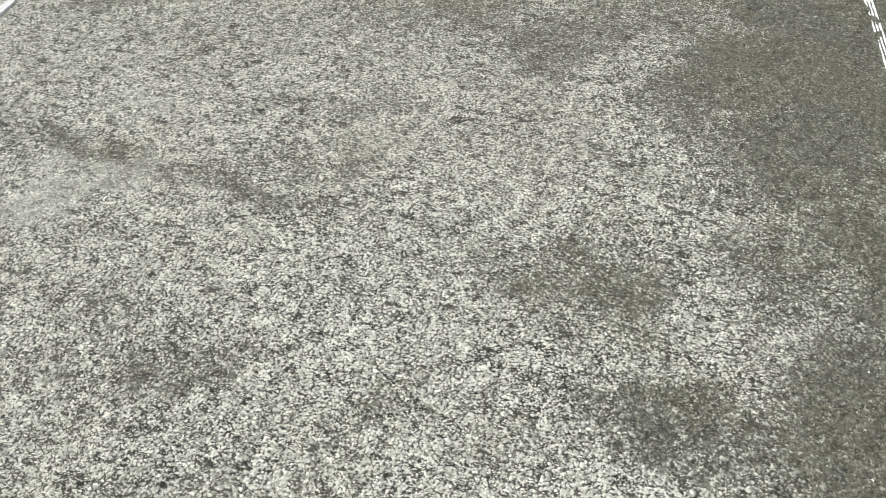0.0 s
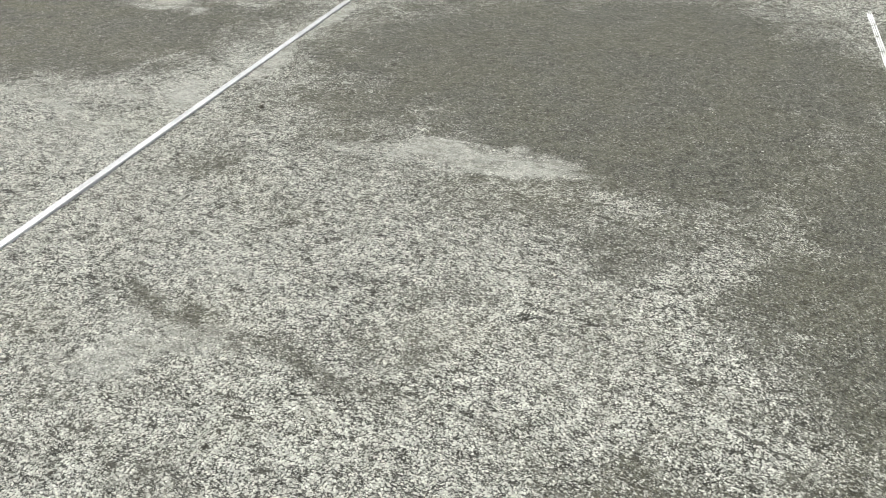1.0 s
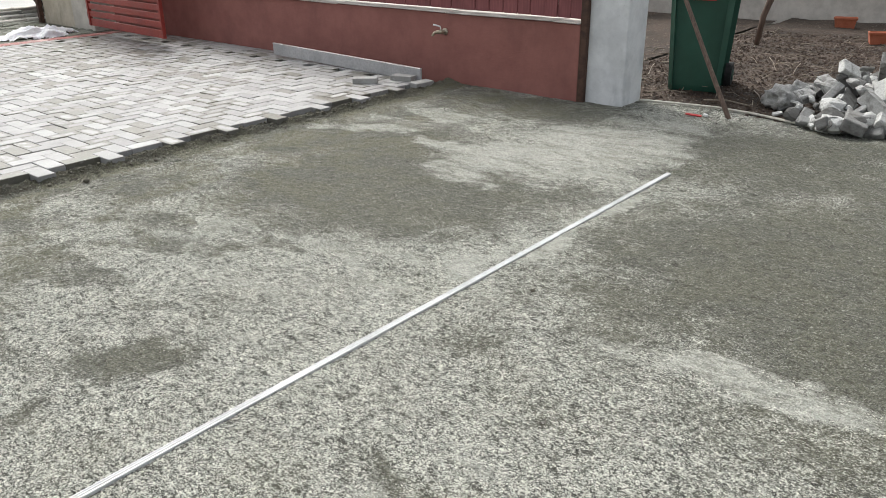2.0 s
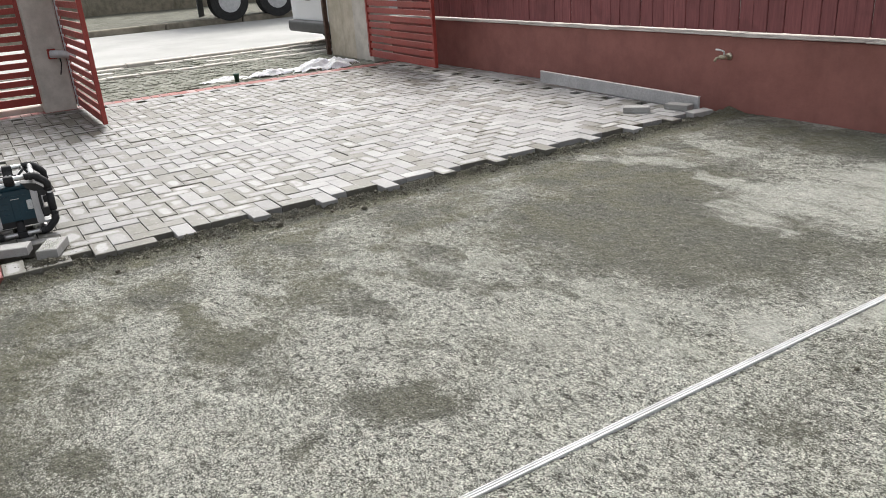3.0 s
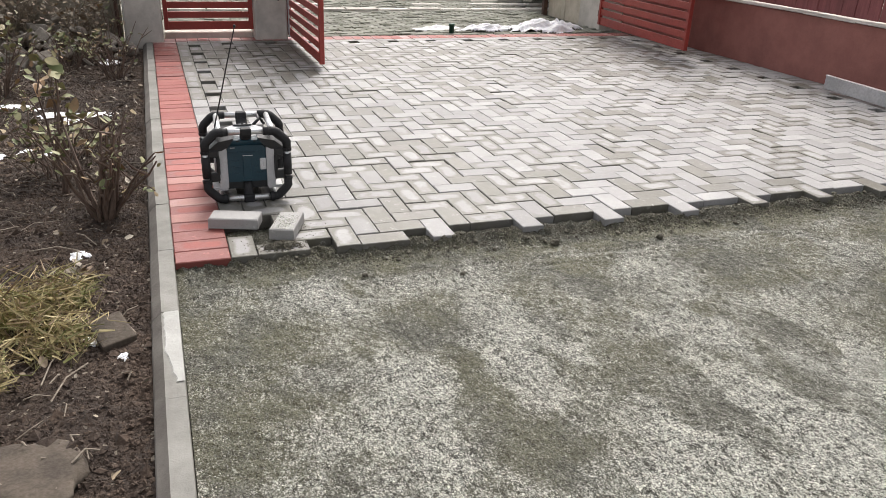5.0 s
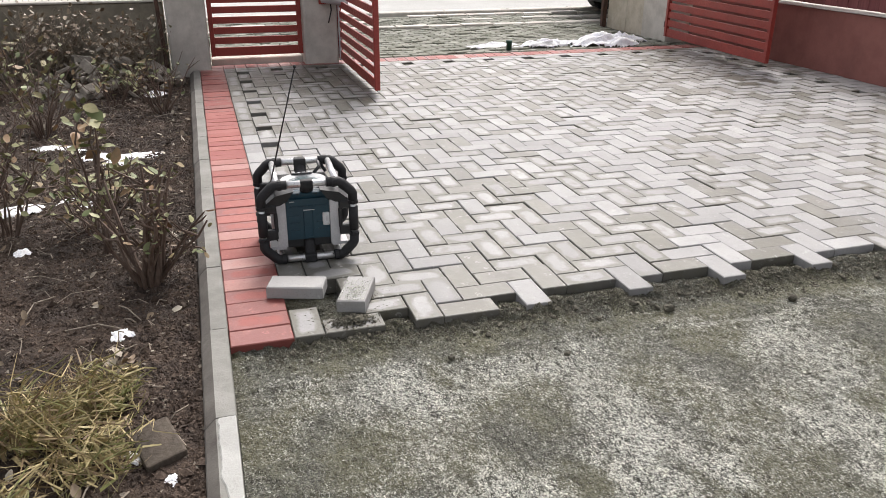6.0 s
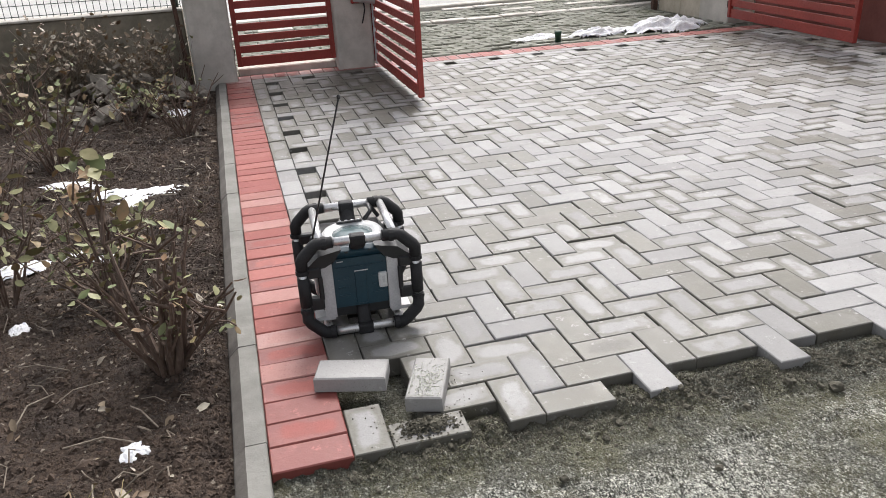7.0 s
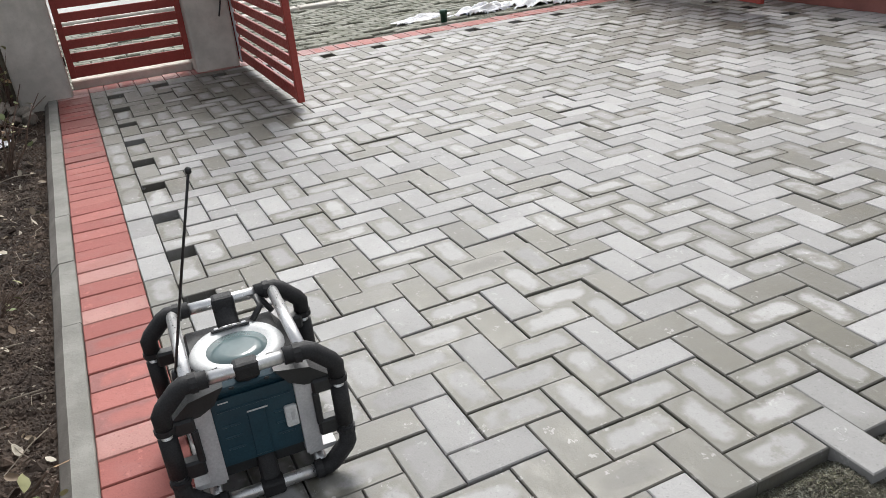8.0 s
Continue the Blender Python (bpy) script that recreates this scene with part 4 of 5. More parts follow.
# ---- site radio ----
def site_radio():
    radio = thing("site_radio", "rugged jobsite radio in a tubular cage, petrol blue and black", "radio", (-0.74, 0.345, 0.0), -2.5)
    half, low, high, cut = 0.172, 0.018, 0.316, 0.050
    for x, name in ((0.150, "front_frame"), (-0.150, "rear_frame")):
        bars = bmesh.new()
        for z in (low, high):
            tube(bars, [(x, -0.12, z), (x, 0.12, z)], 0.0135, 14)
        for y in (-half, half):
            tube(bars, [(x, y, 0.07), (x, y, 0.27)], 0.0115, 14)
        frame_part = part(name, bars, ALU, radio, "silver aluminium tube frame", True)
        for sy in (-1, 1):
            for z, zs in ((low, 1), (high, -1)):
                pts = [(x, sy * (0.074 if zs < 0 else 0.090), z), (x, sy * (half - cut), z), (x, sy * (half - cut + 0.010), z + zs * 0.007),
                       (x, sy * (half - 0.007), z + zs * (cut - 0.010)), (x, sy * half, z + zs * cut), (x, sy * half, z + zs * 0.092)]
                guard = part("corner_guard", tubed(pts, [0.0175, 0.0185, 0.0190, 0.0190, 0.0185, 0.0175], 12), RUBBER, frame_part, "black rubber corner guard", True)
                part("collar", tubed([(x, sy * 0.094, z), (x, sy * 0.108, z)], 0.0205, 12), RUBBER, guard)
                part("collar", tubed([(x, sy * half, z + zs * 0.078), (x, sy * half, z + zs * 0.090)], 0.0205, 10), RUBBER, guard)
        for z, s in ((high, 1), (low, 1)):
            part("clip", boxed((x * 0.985, 0, z - 0.002), (0.036, 0.050, 0.036), 0.008, None, 2), RUBBER, frame_part, "black rubber clip")
    for sy in (-1, 1):
        for z in (low, high):
            part("rail", tubed([(-0.15, sy * 0.112, z), (0.15, sy * 0.112, z)], 0.0130, 12), ALU, radio, "silver aluminium rail", True)
    # body: an eight-sided box with the top and lower edges cut back
    shape = [(-0.125, 0.085), (-0.10, 0.052), (0.10, 0.052), (0.125, 0.085), (0.125, 0.225), (0.095, 0.272), (-0.095, 0.272), (-0.125, 0.225)]
    body = part("body", prism(bmesh.new(), shape, -0.125, 0.118, "x"), BLACK, radio, "black plastic body")
    bmx = bmesh.new()
    prism(bmx, [(-0.082, 0.088), (0.082, 0.088), (0.082, 0.236), (0.070, 0.250), (-0.070, 0.250), (-0.082, 0.236)], 0.114, 0.134, "x")
    panel = part("front_panel", bmx, PETROL, radio, "petrol blue battery door with ribs")
    ribs = bmesh.new()
    for y in (-0.052, 0.052):
        for z in (0.128, 0.156, 0.184):
            box(ribs, (0.135, y, z), (0.004, 0.036, 0.005), 0.0015)
    box(ribs, (0.135, 0.0, 0.150), (0.005, 0.036, 0.112), 0.002)
    box(ribs, (0.135, 0.0, 0.222), (0.004, 0.15, 0.003), 0.001)
    part("rib", ribs, PETROL, panel)
    part("lettering_bar", boxed((0.1372, 0.004, 0.206), (0.0008, 0.042, 0.0035)), LIGHT_PLASTIC, panel, "pale bar of small lettering")
    part("lettering_bar", boxed((0.1362, -0.058, 0.242), (0.0008, 0.020, 0.003)), LIGHT_PLASTIC, panel, "pale bar of small lettering")
    latch = part("latch", boxed((0.137, 0.068, 0.166), (0.013, 0.027, 0.052), 0.005, None, 2), LIGHT_PLASTIC, panel, "light grey latch")
    part("latch_slot", boxed((0.1432, 0.070, 0.168), (0.002, 0.008, 0.020), 0.0008), TRIM, latch)
    part("top_panel", boxed((0.117, 0, 0.262), (0.030, 0.150, 0.036), 0.007, (0, 28, 0), 2), PETROL, radio, "dark petrol slanted top edge")
    for y in (-0.035, 0.035):
        part("screw_plate", boxed((0.134, y, 0.268), (0.004, 0.012, 0.012), 0.002, (0, 28, 0)), BLACK, radio)
    for sy in (-1, 1):
        wing = bmesh.new()
        prism(wing, [(sy * 0.083, 0.062), (sy * 0.118, 0.062), (sy * 0.126, 0.236), (sy * 0.100, 0.252), (sy * 0.083, 0.240)], 0.090, 0.142, "x")
        part("side_trim", wing, TRIM, radio, "silver grey side trim")
        foot = bmesh.new()
        prism(foot, [(sy * 0.088, 0.052), (sy * 0.150, 0.056), (sy * 0.148, 0.066), (sy * 0.088, 0.066)], 0.06, 0.138, "x")
        part("trim_lip", foot, TRIM, radio, "silver grey lower lip")
        corner = bmesh.new()
        prism(corner, [(sy * 0.050, 0.286), (sy * 0.120, 0.272), (sy * 0.158, 0.240), (sy * 0.150, 0.230), (sy * 0.104, 0.234), (sy * 0.074, 0.250)], 0.070, 0.146, "x")
        part("shoulder", corner, BLACK, radio, "black plastic shoulder")
        # grip plate with an opening, from body to frame
        for x, rear in ((0.138, 0), (-0.138, 1)):
            grip = bmesh.new()
            y0, y1 = sy * 0.117, sy * 0.166
            ym = (y0 + y1) / 2
            box(grip, (x, ym, 0.222), (0.030, abs(y1 - y0), 0.034), 0.005)
            box(grip, (x, ym, 0.118), (0.030, abs(y1 - y0), 0.040), 0.005)
            box(grip, (x, sy * 0.122, 0.168), (0.028, 0.014, 0.08), 0.003)
            part("grip_plate", grip, BLACK, radio, "black plastic grip plate with a slot")
            part("grip_sleeve", tubed([(x * 0.150 / 0.138, sy * half, 0.119), (x * 0.150 / 0.138, sy * half, 0.213)], 0.0185, 14), RUBBER, radio, "black rubber grip sleeve", True)
        speaker = lathe(bmesh.new(), [(0.072, 0.0), (0.072, 0.010), (0.062, 0.012), (0.055, 0.004)], 28)
        bmesh.ops.transform(speaker, matrix=pose(0, sy * 0.124, 0.158, -90 * sy), verts=speaker.verts)
        part("speaker", speaker, TRIM, radio, "grey round side speaker", True)
    # top: pale ring round a dark window
    part("dial_ring", lathe(bmesh.new(), [(0.100, 0.262), (0.100, 0.274), (0.092, 0.284), (0.070, 0.282), (0.064, 0.276)], 40), LIGHT_PLASTIC, radio, "pale grey ring on the top", True)
    part("dial_window", lathe(bmesh.new(), [(0.064, 0.266), (0.064, 0.277), (0.034, 0.280), (0.004, 0.281)], 40), GLASSY, radio, "dark greenish display window", True)
    slot = bmesh.new()
    box(slot, (-0.074, 0.0, 0.287), (0.014, 0.085, 0.006), 0.003)
    part("button_strip", slot, BLACK, radio, "dark strip of buttons")
    buttons = bmesh.new()
    for k in range(4):
        box(buttons, (-0.074, -0.03 + 0.02 * k, 0.2905), (0.007, 0.010, 0.004), 0.001)
    part("button", buttons, TRIM, radio)
    for sx in (-1, 1):
        strap = bmesh.new()
        tube(strap, [(sx * 0.148, 0, 0.322), (sx * 0.138, 0, 0.296), (sx * 0.118, 0, 0.276), (sx * 0.098, 0, 0.270)], 0.013, 8)
        for v in strap.verts:
            v.co.y *= 1.9
        part("strap", strap, RUBBER, radio, "ribbed black rubber strap", True)
        strap = bmesh.new()
        tube(strap, [(sx * 0.150, 0, 0.014), (sx * 0.138, 0, 0.034), (sx * 0.124, 0, 0.062), (sx * 0.116, 0, 0.086)], 0.012, 8)
        for v in strap.verts:
            v.co.y *= 1.7
        part("strap", strap, RUBBER, radio, "ribbed black rubber strap", True)
    cable = tubed([(-0.08, 0.05, 0.285), (-0.10, 0.075, 0.305), (-0.125, 0.072, 0.318), (-0.135, 0.085, 0.300), (-0.11, 0.100, 0.280)], 0.007, 8)
    part("cable_loop", cable, BLACK, radio, "black rubber cable loop", True)
    aerial = tubed([(0.080, -0.128, 0.305), (0.200, -0.072, 0.560), (0.307, -0.025, 0.772)], [0.0032, 0.0026, 0.0022], 8)
    mast = part("aerial", aerial, BLACK, radio, "thin black rod aerial", True)
    tip = lathe(bmesh.new(), [(0.002, -0.006), (0.005, -0.003), (0.005, 0.003), (0.002, 0.006)], 10, (0.308, -0.0245, 0.776))
    part("aerial_tip", tip, BLACK, mast, "", True)
    part("aerial_foot", tubed([(0.070, -0.132, 0.270), (0.081, -0.1275, 0.310)], 0.008, 10), BLACK, mast, "", True)


site_radio()


# ---- gate ----
def gate_post(name, x, y, wide, material, label, height=1.75):
    post = thing(name, label, "post", (x, y, 0), kind="")
    part("shaft", boxed((0, 0, height / 2 - 0.05), (wide, wide, height + 0.1), 0.02, None, 2), material, post)
    cap = lathe(bmesh.new(), [(wide * 0.78, height), (wide * 0.78, height + 0.05), (0.02, height + 0.13)], 4)
    bmesh.ops.rotate(cap, cent=(0, 0, 0), matrix=Matrix.Rotation(radians(45), 3, "Z"), verts=cap.verts)
    part("cap", cap, material, post)
    return post


def gate_leaf(name, label, hinge, turn, long, bottom, height, pitch, slat, category="gate"):
    leaf = thing(name, label, category, hinge, turn)
    top = bottom + height
    for x in (0.02, long - 0.02):
        part("stile", boxed((x, 0, (bottom + top) / 2), (0.04, 0.04, height), 0.003), GATE_RED, leaf)
    z = bottom
    while z + slat < top:
        h = slat * (1.32 if z == bottom else 1.0)
        part("slat", boxed((long / 2, 0.0, z + h / 2), (long - 0.07, 0.018, h), 0.003), GATE_RED, leaf)
        z += pitch + (h - slat)
    part("rail", boxed((long / 2, 0, top - 0.02), (long, 0.042, 0.04), 0.003), GATE_RED, leaf)
    for z in (bottom + 0.12, top - 0.2):
        part("hinge", tubed([(-0.02, 0, z - 0.03), (-0.02, 0, z + 0.03)], 0.014, 10), RUST, leaf, "dark steel hinge")
    return leaf


gate_post("gate_post", -5.12, -0.065, 0.33, POST, "stained grey cast concrete gate post by the flower bed")
post = gate_post("gate_post", -5.20, 1.09, 0.31, POST, "grey cast concrete gate post with an opener arm")


def wall_return():
    """The end of the street wall beside the drive: two cast panels and a paler pilaster."""
    end = thing("wall_east", "beige concrete wall end with vertical joints beside the drive", "wall", kind="structure")
    part("panel", boxed((-6.845, 5.235, 0.85), (0.47, 0.26, 1.80), 0.008), BEIGE_POST, end)
    part("panel", boxed((-6.375, 5.232, 0.85), (0.46, 0.26, 1.80), 0.008), BEIGE_POST, end)
    part("pilaster", boxed((-5.88, 5.20, 0.88), (0.52, 0.30, 1.86), 0.012, None, 2), POST, end, "paler grey pilaster at the hinge")
    part("coping", boxed((-6.36, 5.22, 1.84), (1.56, 0.38, 0.06), 0.012), BEIGE_POST, end, "thin concrete coping")
    part("joint_fill", boxed((-6.37, 5.25, 0.80), (1.36, 0.20, 1.66), 0.004), POST, end)


wall_return()
steel = part("steel_post", boxed((-7.12, 5.07, 0.85), (0.06, 0.06, 1.8), 0.004), RUST)
tagged(steel, "rusty brown square steel post beside the beige wall end", "post")
gate_leaf("garden_gate", "closed red slatted pedestrian gate between concrete posts", (-5.16, 0.115, 0), 90, 0.815, 0.085, 1.45, 0.088, 0.058)
gate_leaf("drive_gate", "open red slatted driveway gate leaf swung inward", (-5.13, 1.27, 0), 0, 1.60, 0.035, 1.50, 0.088, 0.058)
gate_leaf("drive_gate", "open red slatted driveway gate leaf along the wall", (-5.36, 4.88, 0), -3.2, 1.80, 0.075, 1.50, 0.088, 0.064)
part_sill = part("gate_sill", boxed((-5.30, 0.52, 0.02), (0.18, 0.82, 0.07), 0.008), POST)
tagged(part_sill, "low concrete sill under the pedestrian gate", "sill", kind="structure")


def opener():
    arm = thing("gate_opener", "grey gate opener arm fixed to the post", "gate opener", (-5.035, 1.12, 0.575))
    part("bracket", boxed((0.0, 0, 0), (0.05, 0.08, 0.10), 0.006), GATE_RED, arm)
    part("housing", tubed([(0.035, -0.02, 0.0), (0.06, 0.05, -0.002), (0.08, 0.17, -0.028), (0.085, 0.21, -0.036)], [0.036, 0.042, 0.036, 0.020], 12), TRIM, arm, "grey plastic housing", True)
    part("cable", tubed([(0.035, 0.06, -0.03), (0.035, 0.065, -0.10), (0.035, 0.05, -0.16), (0.035, 0.035, -0.21)], 0.006, 8), BLACK, arm, "hanging black cable", True)


opener()
hinge_bar = part("hinge_bar", tubed([(-5.05, 1.262, 0.02), (-5.05, 1.262, 1.5)], 0.012, 8), GALV)
tagged(hinge_bar, "pale steel bar on the corner of the gate post", "bar")


# ---- plinth fence beside the left post ----
def plinth_fence():
    plinth = thing("wall_west", "dark mossy concrete plinth carrying a wire mesh fence", "wall", kind="structure")
    part("plinth", boxed((-5.32, -4.25, 0.22), (0.22, 8.0, 0.68), 0.012), MOSSY, plinth)
    part("cap", boxed((-5.32, -4.25, 0.568), (0.26, 8.0, 0.018), 0.004), POST, plinth)
    fence = thing("mesh_fence", "dark green welded wire mesh fence on the plinth", "fence", (-5.32, 0, 0.575))
    wires = bmesh.new()
    for k in range(110):
        tube(wires, [(0, -0.26 - 0.05 * k, 0.0), (0, -0.26 - 0.05 * k, 1.0)], 0.0026, 4, False)
    for k in range(13):
        tube(wires, [(0.004, -0.26, 0.02 + 0.08 * k), (0.004, -5.8, 0.02 + 0.08 * k)], 0.0026, 4, False)
    tagged(part("mesh", wires, WIRE, fence), kind="stuff")
    for y in (-0.30, -2.3, -4.3, -6.3):
        part("fence_post", boxed((-0.03, y, 0.5), (0.05, 0.05, 1.05), 0.004), WIRE, fence)
    pole = part("rusty_pole", tubed([(-4.98, -0.262, -0.08), (-5.02, -0.30, 0.75), (-5.05, -0.33, 1.7)], 0.017, 10), RUST)
    tagged(pole, "thin rusty brown pole leaning beside the gate post", "pole")


plinth_fence()


# ---- screed rails and straightedge ----
def screed_rail(at, turn, long, label):
    rail = thing("screed_rail", label, "screed rail", at, turn, "screed rails")
    outline = [(-0.0125, -0.014), (0.0125, -0.014), (0.0125, 0.008), (0.011, 0.010), (0.006, 0.010), (0.005, 0.006), (0.002, 0.006), (0.001, 0.010), (-0.003, 0.010), (-0.004, 0.006), (-0.007, 0.006), (-0.008, 0.010), (-0.011, 0.010), (-0.0125, 0.008)]
    part("profile", prism(bmesh.new(), outline, 0.0, long, "y"), RAIL, rail)
    for y in (-0.002, long + 0.002):
        part("end_cap", boxed((0, y, -0.002), (0.024, 0.004, 0.020), 0.001), GALV, rail)
    return rail


screed_rail((2.527, 0.45, -0.0475), 0.0, 3.60, "long straight pale metal screed rail pressed into the bedding")
screed_rail((5.07, 1.2, -0.0535), 0.6, 3.20, "pale metal screed rail half buried in grit")
edge_board = thing("straightedge", "long weathered aluminium straightedge standing on edge at the wall", "straightedge", (-0.12, 5.02, 0.0), 0)
part("blade", boxed((-0.985, 0.02, 0.058), (1.97, 0.022, 0.105), 0.003, (0, 0.9, -1.3)), GALV, edge_board)
part("edge_strip", boxed((-0.985, 0.02, 0.112), (1.972, 0.028, 0.008), 0.002, (0, 0.9, -1.3)), ALU, edge_board, "bright upper edge")


# ---- garden tap ----
def garden_tap():
    tap = thing("garden_tap", "brass garden tap sticking out of the red wall", "tap", (-0.09, WALL_Y, 0.37))
    part("rosette", tubed([(0, 0.0, 0), (0, -0.012, 0)], 0.028, 14), BRASS, tap, "", True)
    part("body", tubed([(0, -0.01, 0), (-0.01, -0.05, 0), (-0.03, -0.085, 0.0)], [0.014, 0.019, 0.015], 12), BRASS, tap, "", True)
    part("spout", tubed([(-0.02, -0.07, 0), (-0.04, -0.10, -0.004), (-0.05, -0.112, -0.03)], 0.011, 10), BRASS, tap, "", True)
    part("handle", tubed([(-0.012, -0.05, 0.018), (-0.012, -0.05, 0.040), (-0.03, -0.06, 0.050), (-0.075, -0.07, 0.056)], [0.007, 0.006, 0.006, 0.007], 8), WHITE, tap, "pale lever handle", True)


garden_tap()

# ---- pillar, bin and yard ----
pillar = thing("pillar", "whitish grey square concrete pillar with patchy plaster", "pillar", (1.40, 5.49, -0.06))
part("shaft", boxed((0, 0, 1.0), (0.315, 0.30, 2.0), 0.012, None, 2), PALE_POST, pillar)
edge_post = part("steel_post", boxed((1.222, 5.325, 0.75), (0.055, 0.05, 1.65), 0.004), RUST)
tagged(edge_post, "dark brown steel post between wall and pillar", "post")


def wheelie_bin():
    b = thing("wheelie_bin", "dark green plastic wheelie bin standing on the soil", "bin", (1.76, 6.20, -0.03), 14)
    bm = bmesh.new()
    rings = []
    for w, d, z in ((0.19, 0.19, 0.02), (0.195, 0.20, 0.06), (0.235, 0.26, 0.86), (0.25, 0.275, 0.88), (0.25, 0.275, 0.94)):
        ring = []
        for sx, sy in ((-1, -1), (1, -1), (1, 1), (-1, 1)):
            for a, c in ((0.82, 1.0), (1.0, 0.82)) if sx * sy > 0 else ((1.0, 0.82), (0.82, 1.0)):
                ring.append(bm.verts.new((sx * w * a, sy * d * c, z)))
        rings.append(ring)
    for low, high in zip(rings, rings[1:]):
        for k in range(8):
            bm.faces.new((low[k], low[(k + 1) % 8], high[(k + 1) % 8], high[k]))
    bm.faces.new(rings[0][::-1])
    bm.faces.new(rings[-1])
    bmesh.ops.recalc_face_normals(bm, faces=bm.faces)
    part("body", bm, GREEN_BIN, b)
    part("lid", boxed((0, 0.0, 0.965), (0.52, 0.57, 0.05), 0.02, None, 2), GREEN_BIN, b)
    plate = part("sticker", boxed((-0.02, -0.249, 0.735), (0.25, 0.004, 0.065), 0.001, (-4.5, 0, 0)), STICKER, b, "red maker's sticker")
    for k in range(4):
        part("lettering_bar", boxed((-0.095 + 0.05 * k, -0.2535, 0.735), (0.036, 0.003, 0.036), 0.001, (-4.5, 0, 0)), WHITE, plate, "pale block of lettering")
    for x in (-0.21, 0.21):
        wheel = part("wheel", tubed([(x - 0.025, 0.20, 0.10), (x + 0.025, 0.20, 0.10)], 0.10, 20), TYRE, b, "black rubber wheel")
        part("hub", tubed([(x - 0.03, 0.20, 0.10), (x + 0.03, 0.20, 0.10)], 0.045, 14), GREEN_BIN, wheel)
    part("axle", tubed([(-0.2, 0.20, 0.10), (0.2, 0.20, 0.10)], 0.012, 8), RUST, b)


wheelie_bin()
stake = part("stake", tubed([(2.31, 5.47, -0.05), (2.06, 5.60, 0.30), (1.82, 5.73, 0.64), (1.45, 5.93, 1.15)], [0.017, 0.016, 0.015, 0.013], 8), BARK)
tagged(stake, "thin weathered wooden stake leaning against the bin", "stake")
hose = part("hose", tubed([(1.58, 5.57, -0.03), (1.85, 5.63, -0.028), (2.15, 5.68, -0.028), (2.40, 5.66, -0.03), (2.62, 5.60, -0.03), (2.85, 5.53, -0.03), (3.10, 5.55, -0.03), (3.45, 5.65, -0.03), (3.85, 5.73, -0.03)], 0.009, 8), ROPE)
tagged(hose, "thin pale hose lying along the edge of the soil", "hose")
scrap = part("plastic_scrap", boxed((2.09, 5.385, -0.034), (0.11, 0.022, 0.009), 0.003, (14, 6, 24), 2), STICKER)
tagged(scrap, "crumpled bright red plastic scrap", "scrap")
scrap = part("plastic_scrap", boxed((2.17, 5.40, -0.028), (0.03, 0.03, 0.02), 0.005, (0, 12, 40)), WHITE)
tagged(scrap, "small white plastic scrap", "scrap")
board = part("timber_board", boxed((3.665, 5.435, -0.020), (0.49, 0.058, 0.022), 0.004, (9, 1, -11)), TIMBER)
tagged(board, "short raw timber board lying at the edge of the bed", "board")


def rubble(name, label, centre, spread, height, count, smallest, largest, seed, group, level, material):
    r = random.Random(seed)
    made = []
    for k in range(count):
        a, d = r.uniform(0, 6.283), math.sqrt(r.random())
        x, y = centre[0] + spread[0] * d * math.cos(a), centre[1] + spread[1] * d * math.sin(a)
        pile = height * (1 - d) * r.uniform(0.35, 1.0)
        s = (smallest + (largest - smallest) * r.random() ** 1.6) * (1.0 if d > 0.3 else 1.15)
        bm = bmesh.new()
        if r.random() < 0.7:
            box(bm, (0, 0, 0), (s * r.uniform(1.2, 2.1), s * r.uniform(0.7, 1.2), s * r.uniform(0.3, 0.65)), s * 0.08, None, 2)
            for v in bm.verts:
                v.co += Vector((r.uniform(-1, 1), r.uniform(-1, 1), r.uniform(-1, 1))) * s * 0.035
        else:
            rock(bm, (0, 0, 0), (s * 1.0, s * 0.8, s * 0.6), r)
        ob = part(name, bm, material)
        ob.matrix_world = pose(x, y, level + 0.3 * s + pile, r.uniform(-50, 50), r.uniform(-50, 50), r.uniform(0, 360))
        tagged(ob, label, "rubble", group)
        made.append(ob)
    return made


rubble("concrete_chunk", "broken pale grey concrete chunk in the yard heap", (3.02, 6.05), (0.62, 0.58), 0.36, 190, 0.032, 0.135, 21, "yard rubble heap", -0.03, STONE)
rubble("concrete_chunk", "broken grey stone chunk heaped by the mossy plinth", (-4.66, -0.74), (0.55, 0.60), 0.36, 110, 0.03, 0.085, 22, "bed rubble heap", -0.04, BED_STONE)


def crumpled(name, label, at, size, seed, material, category):
    bm = bmesh.new()
    bmesh.ops.create_icosphere(bm, subdivisions=3, radius=1.0)
    for v in bm.verts:
        p = v.co * 1.7 + Vector((seed, 0, 0))
        v.co *= 0.75 + 0.55 * noise.noise(p) + 0.28 * noise.noise(p * 3.1)
        v.co = Vector((v.co.x * size[0], v.co.y * size[1], max(v.co.z, -0.5) * size[2]))
    ob = part(name, bm, material, None, "", True)
    ob.matrix_world = pose(*at)
    return tagged(ob, label, category)


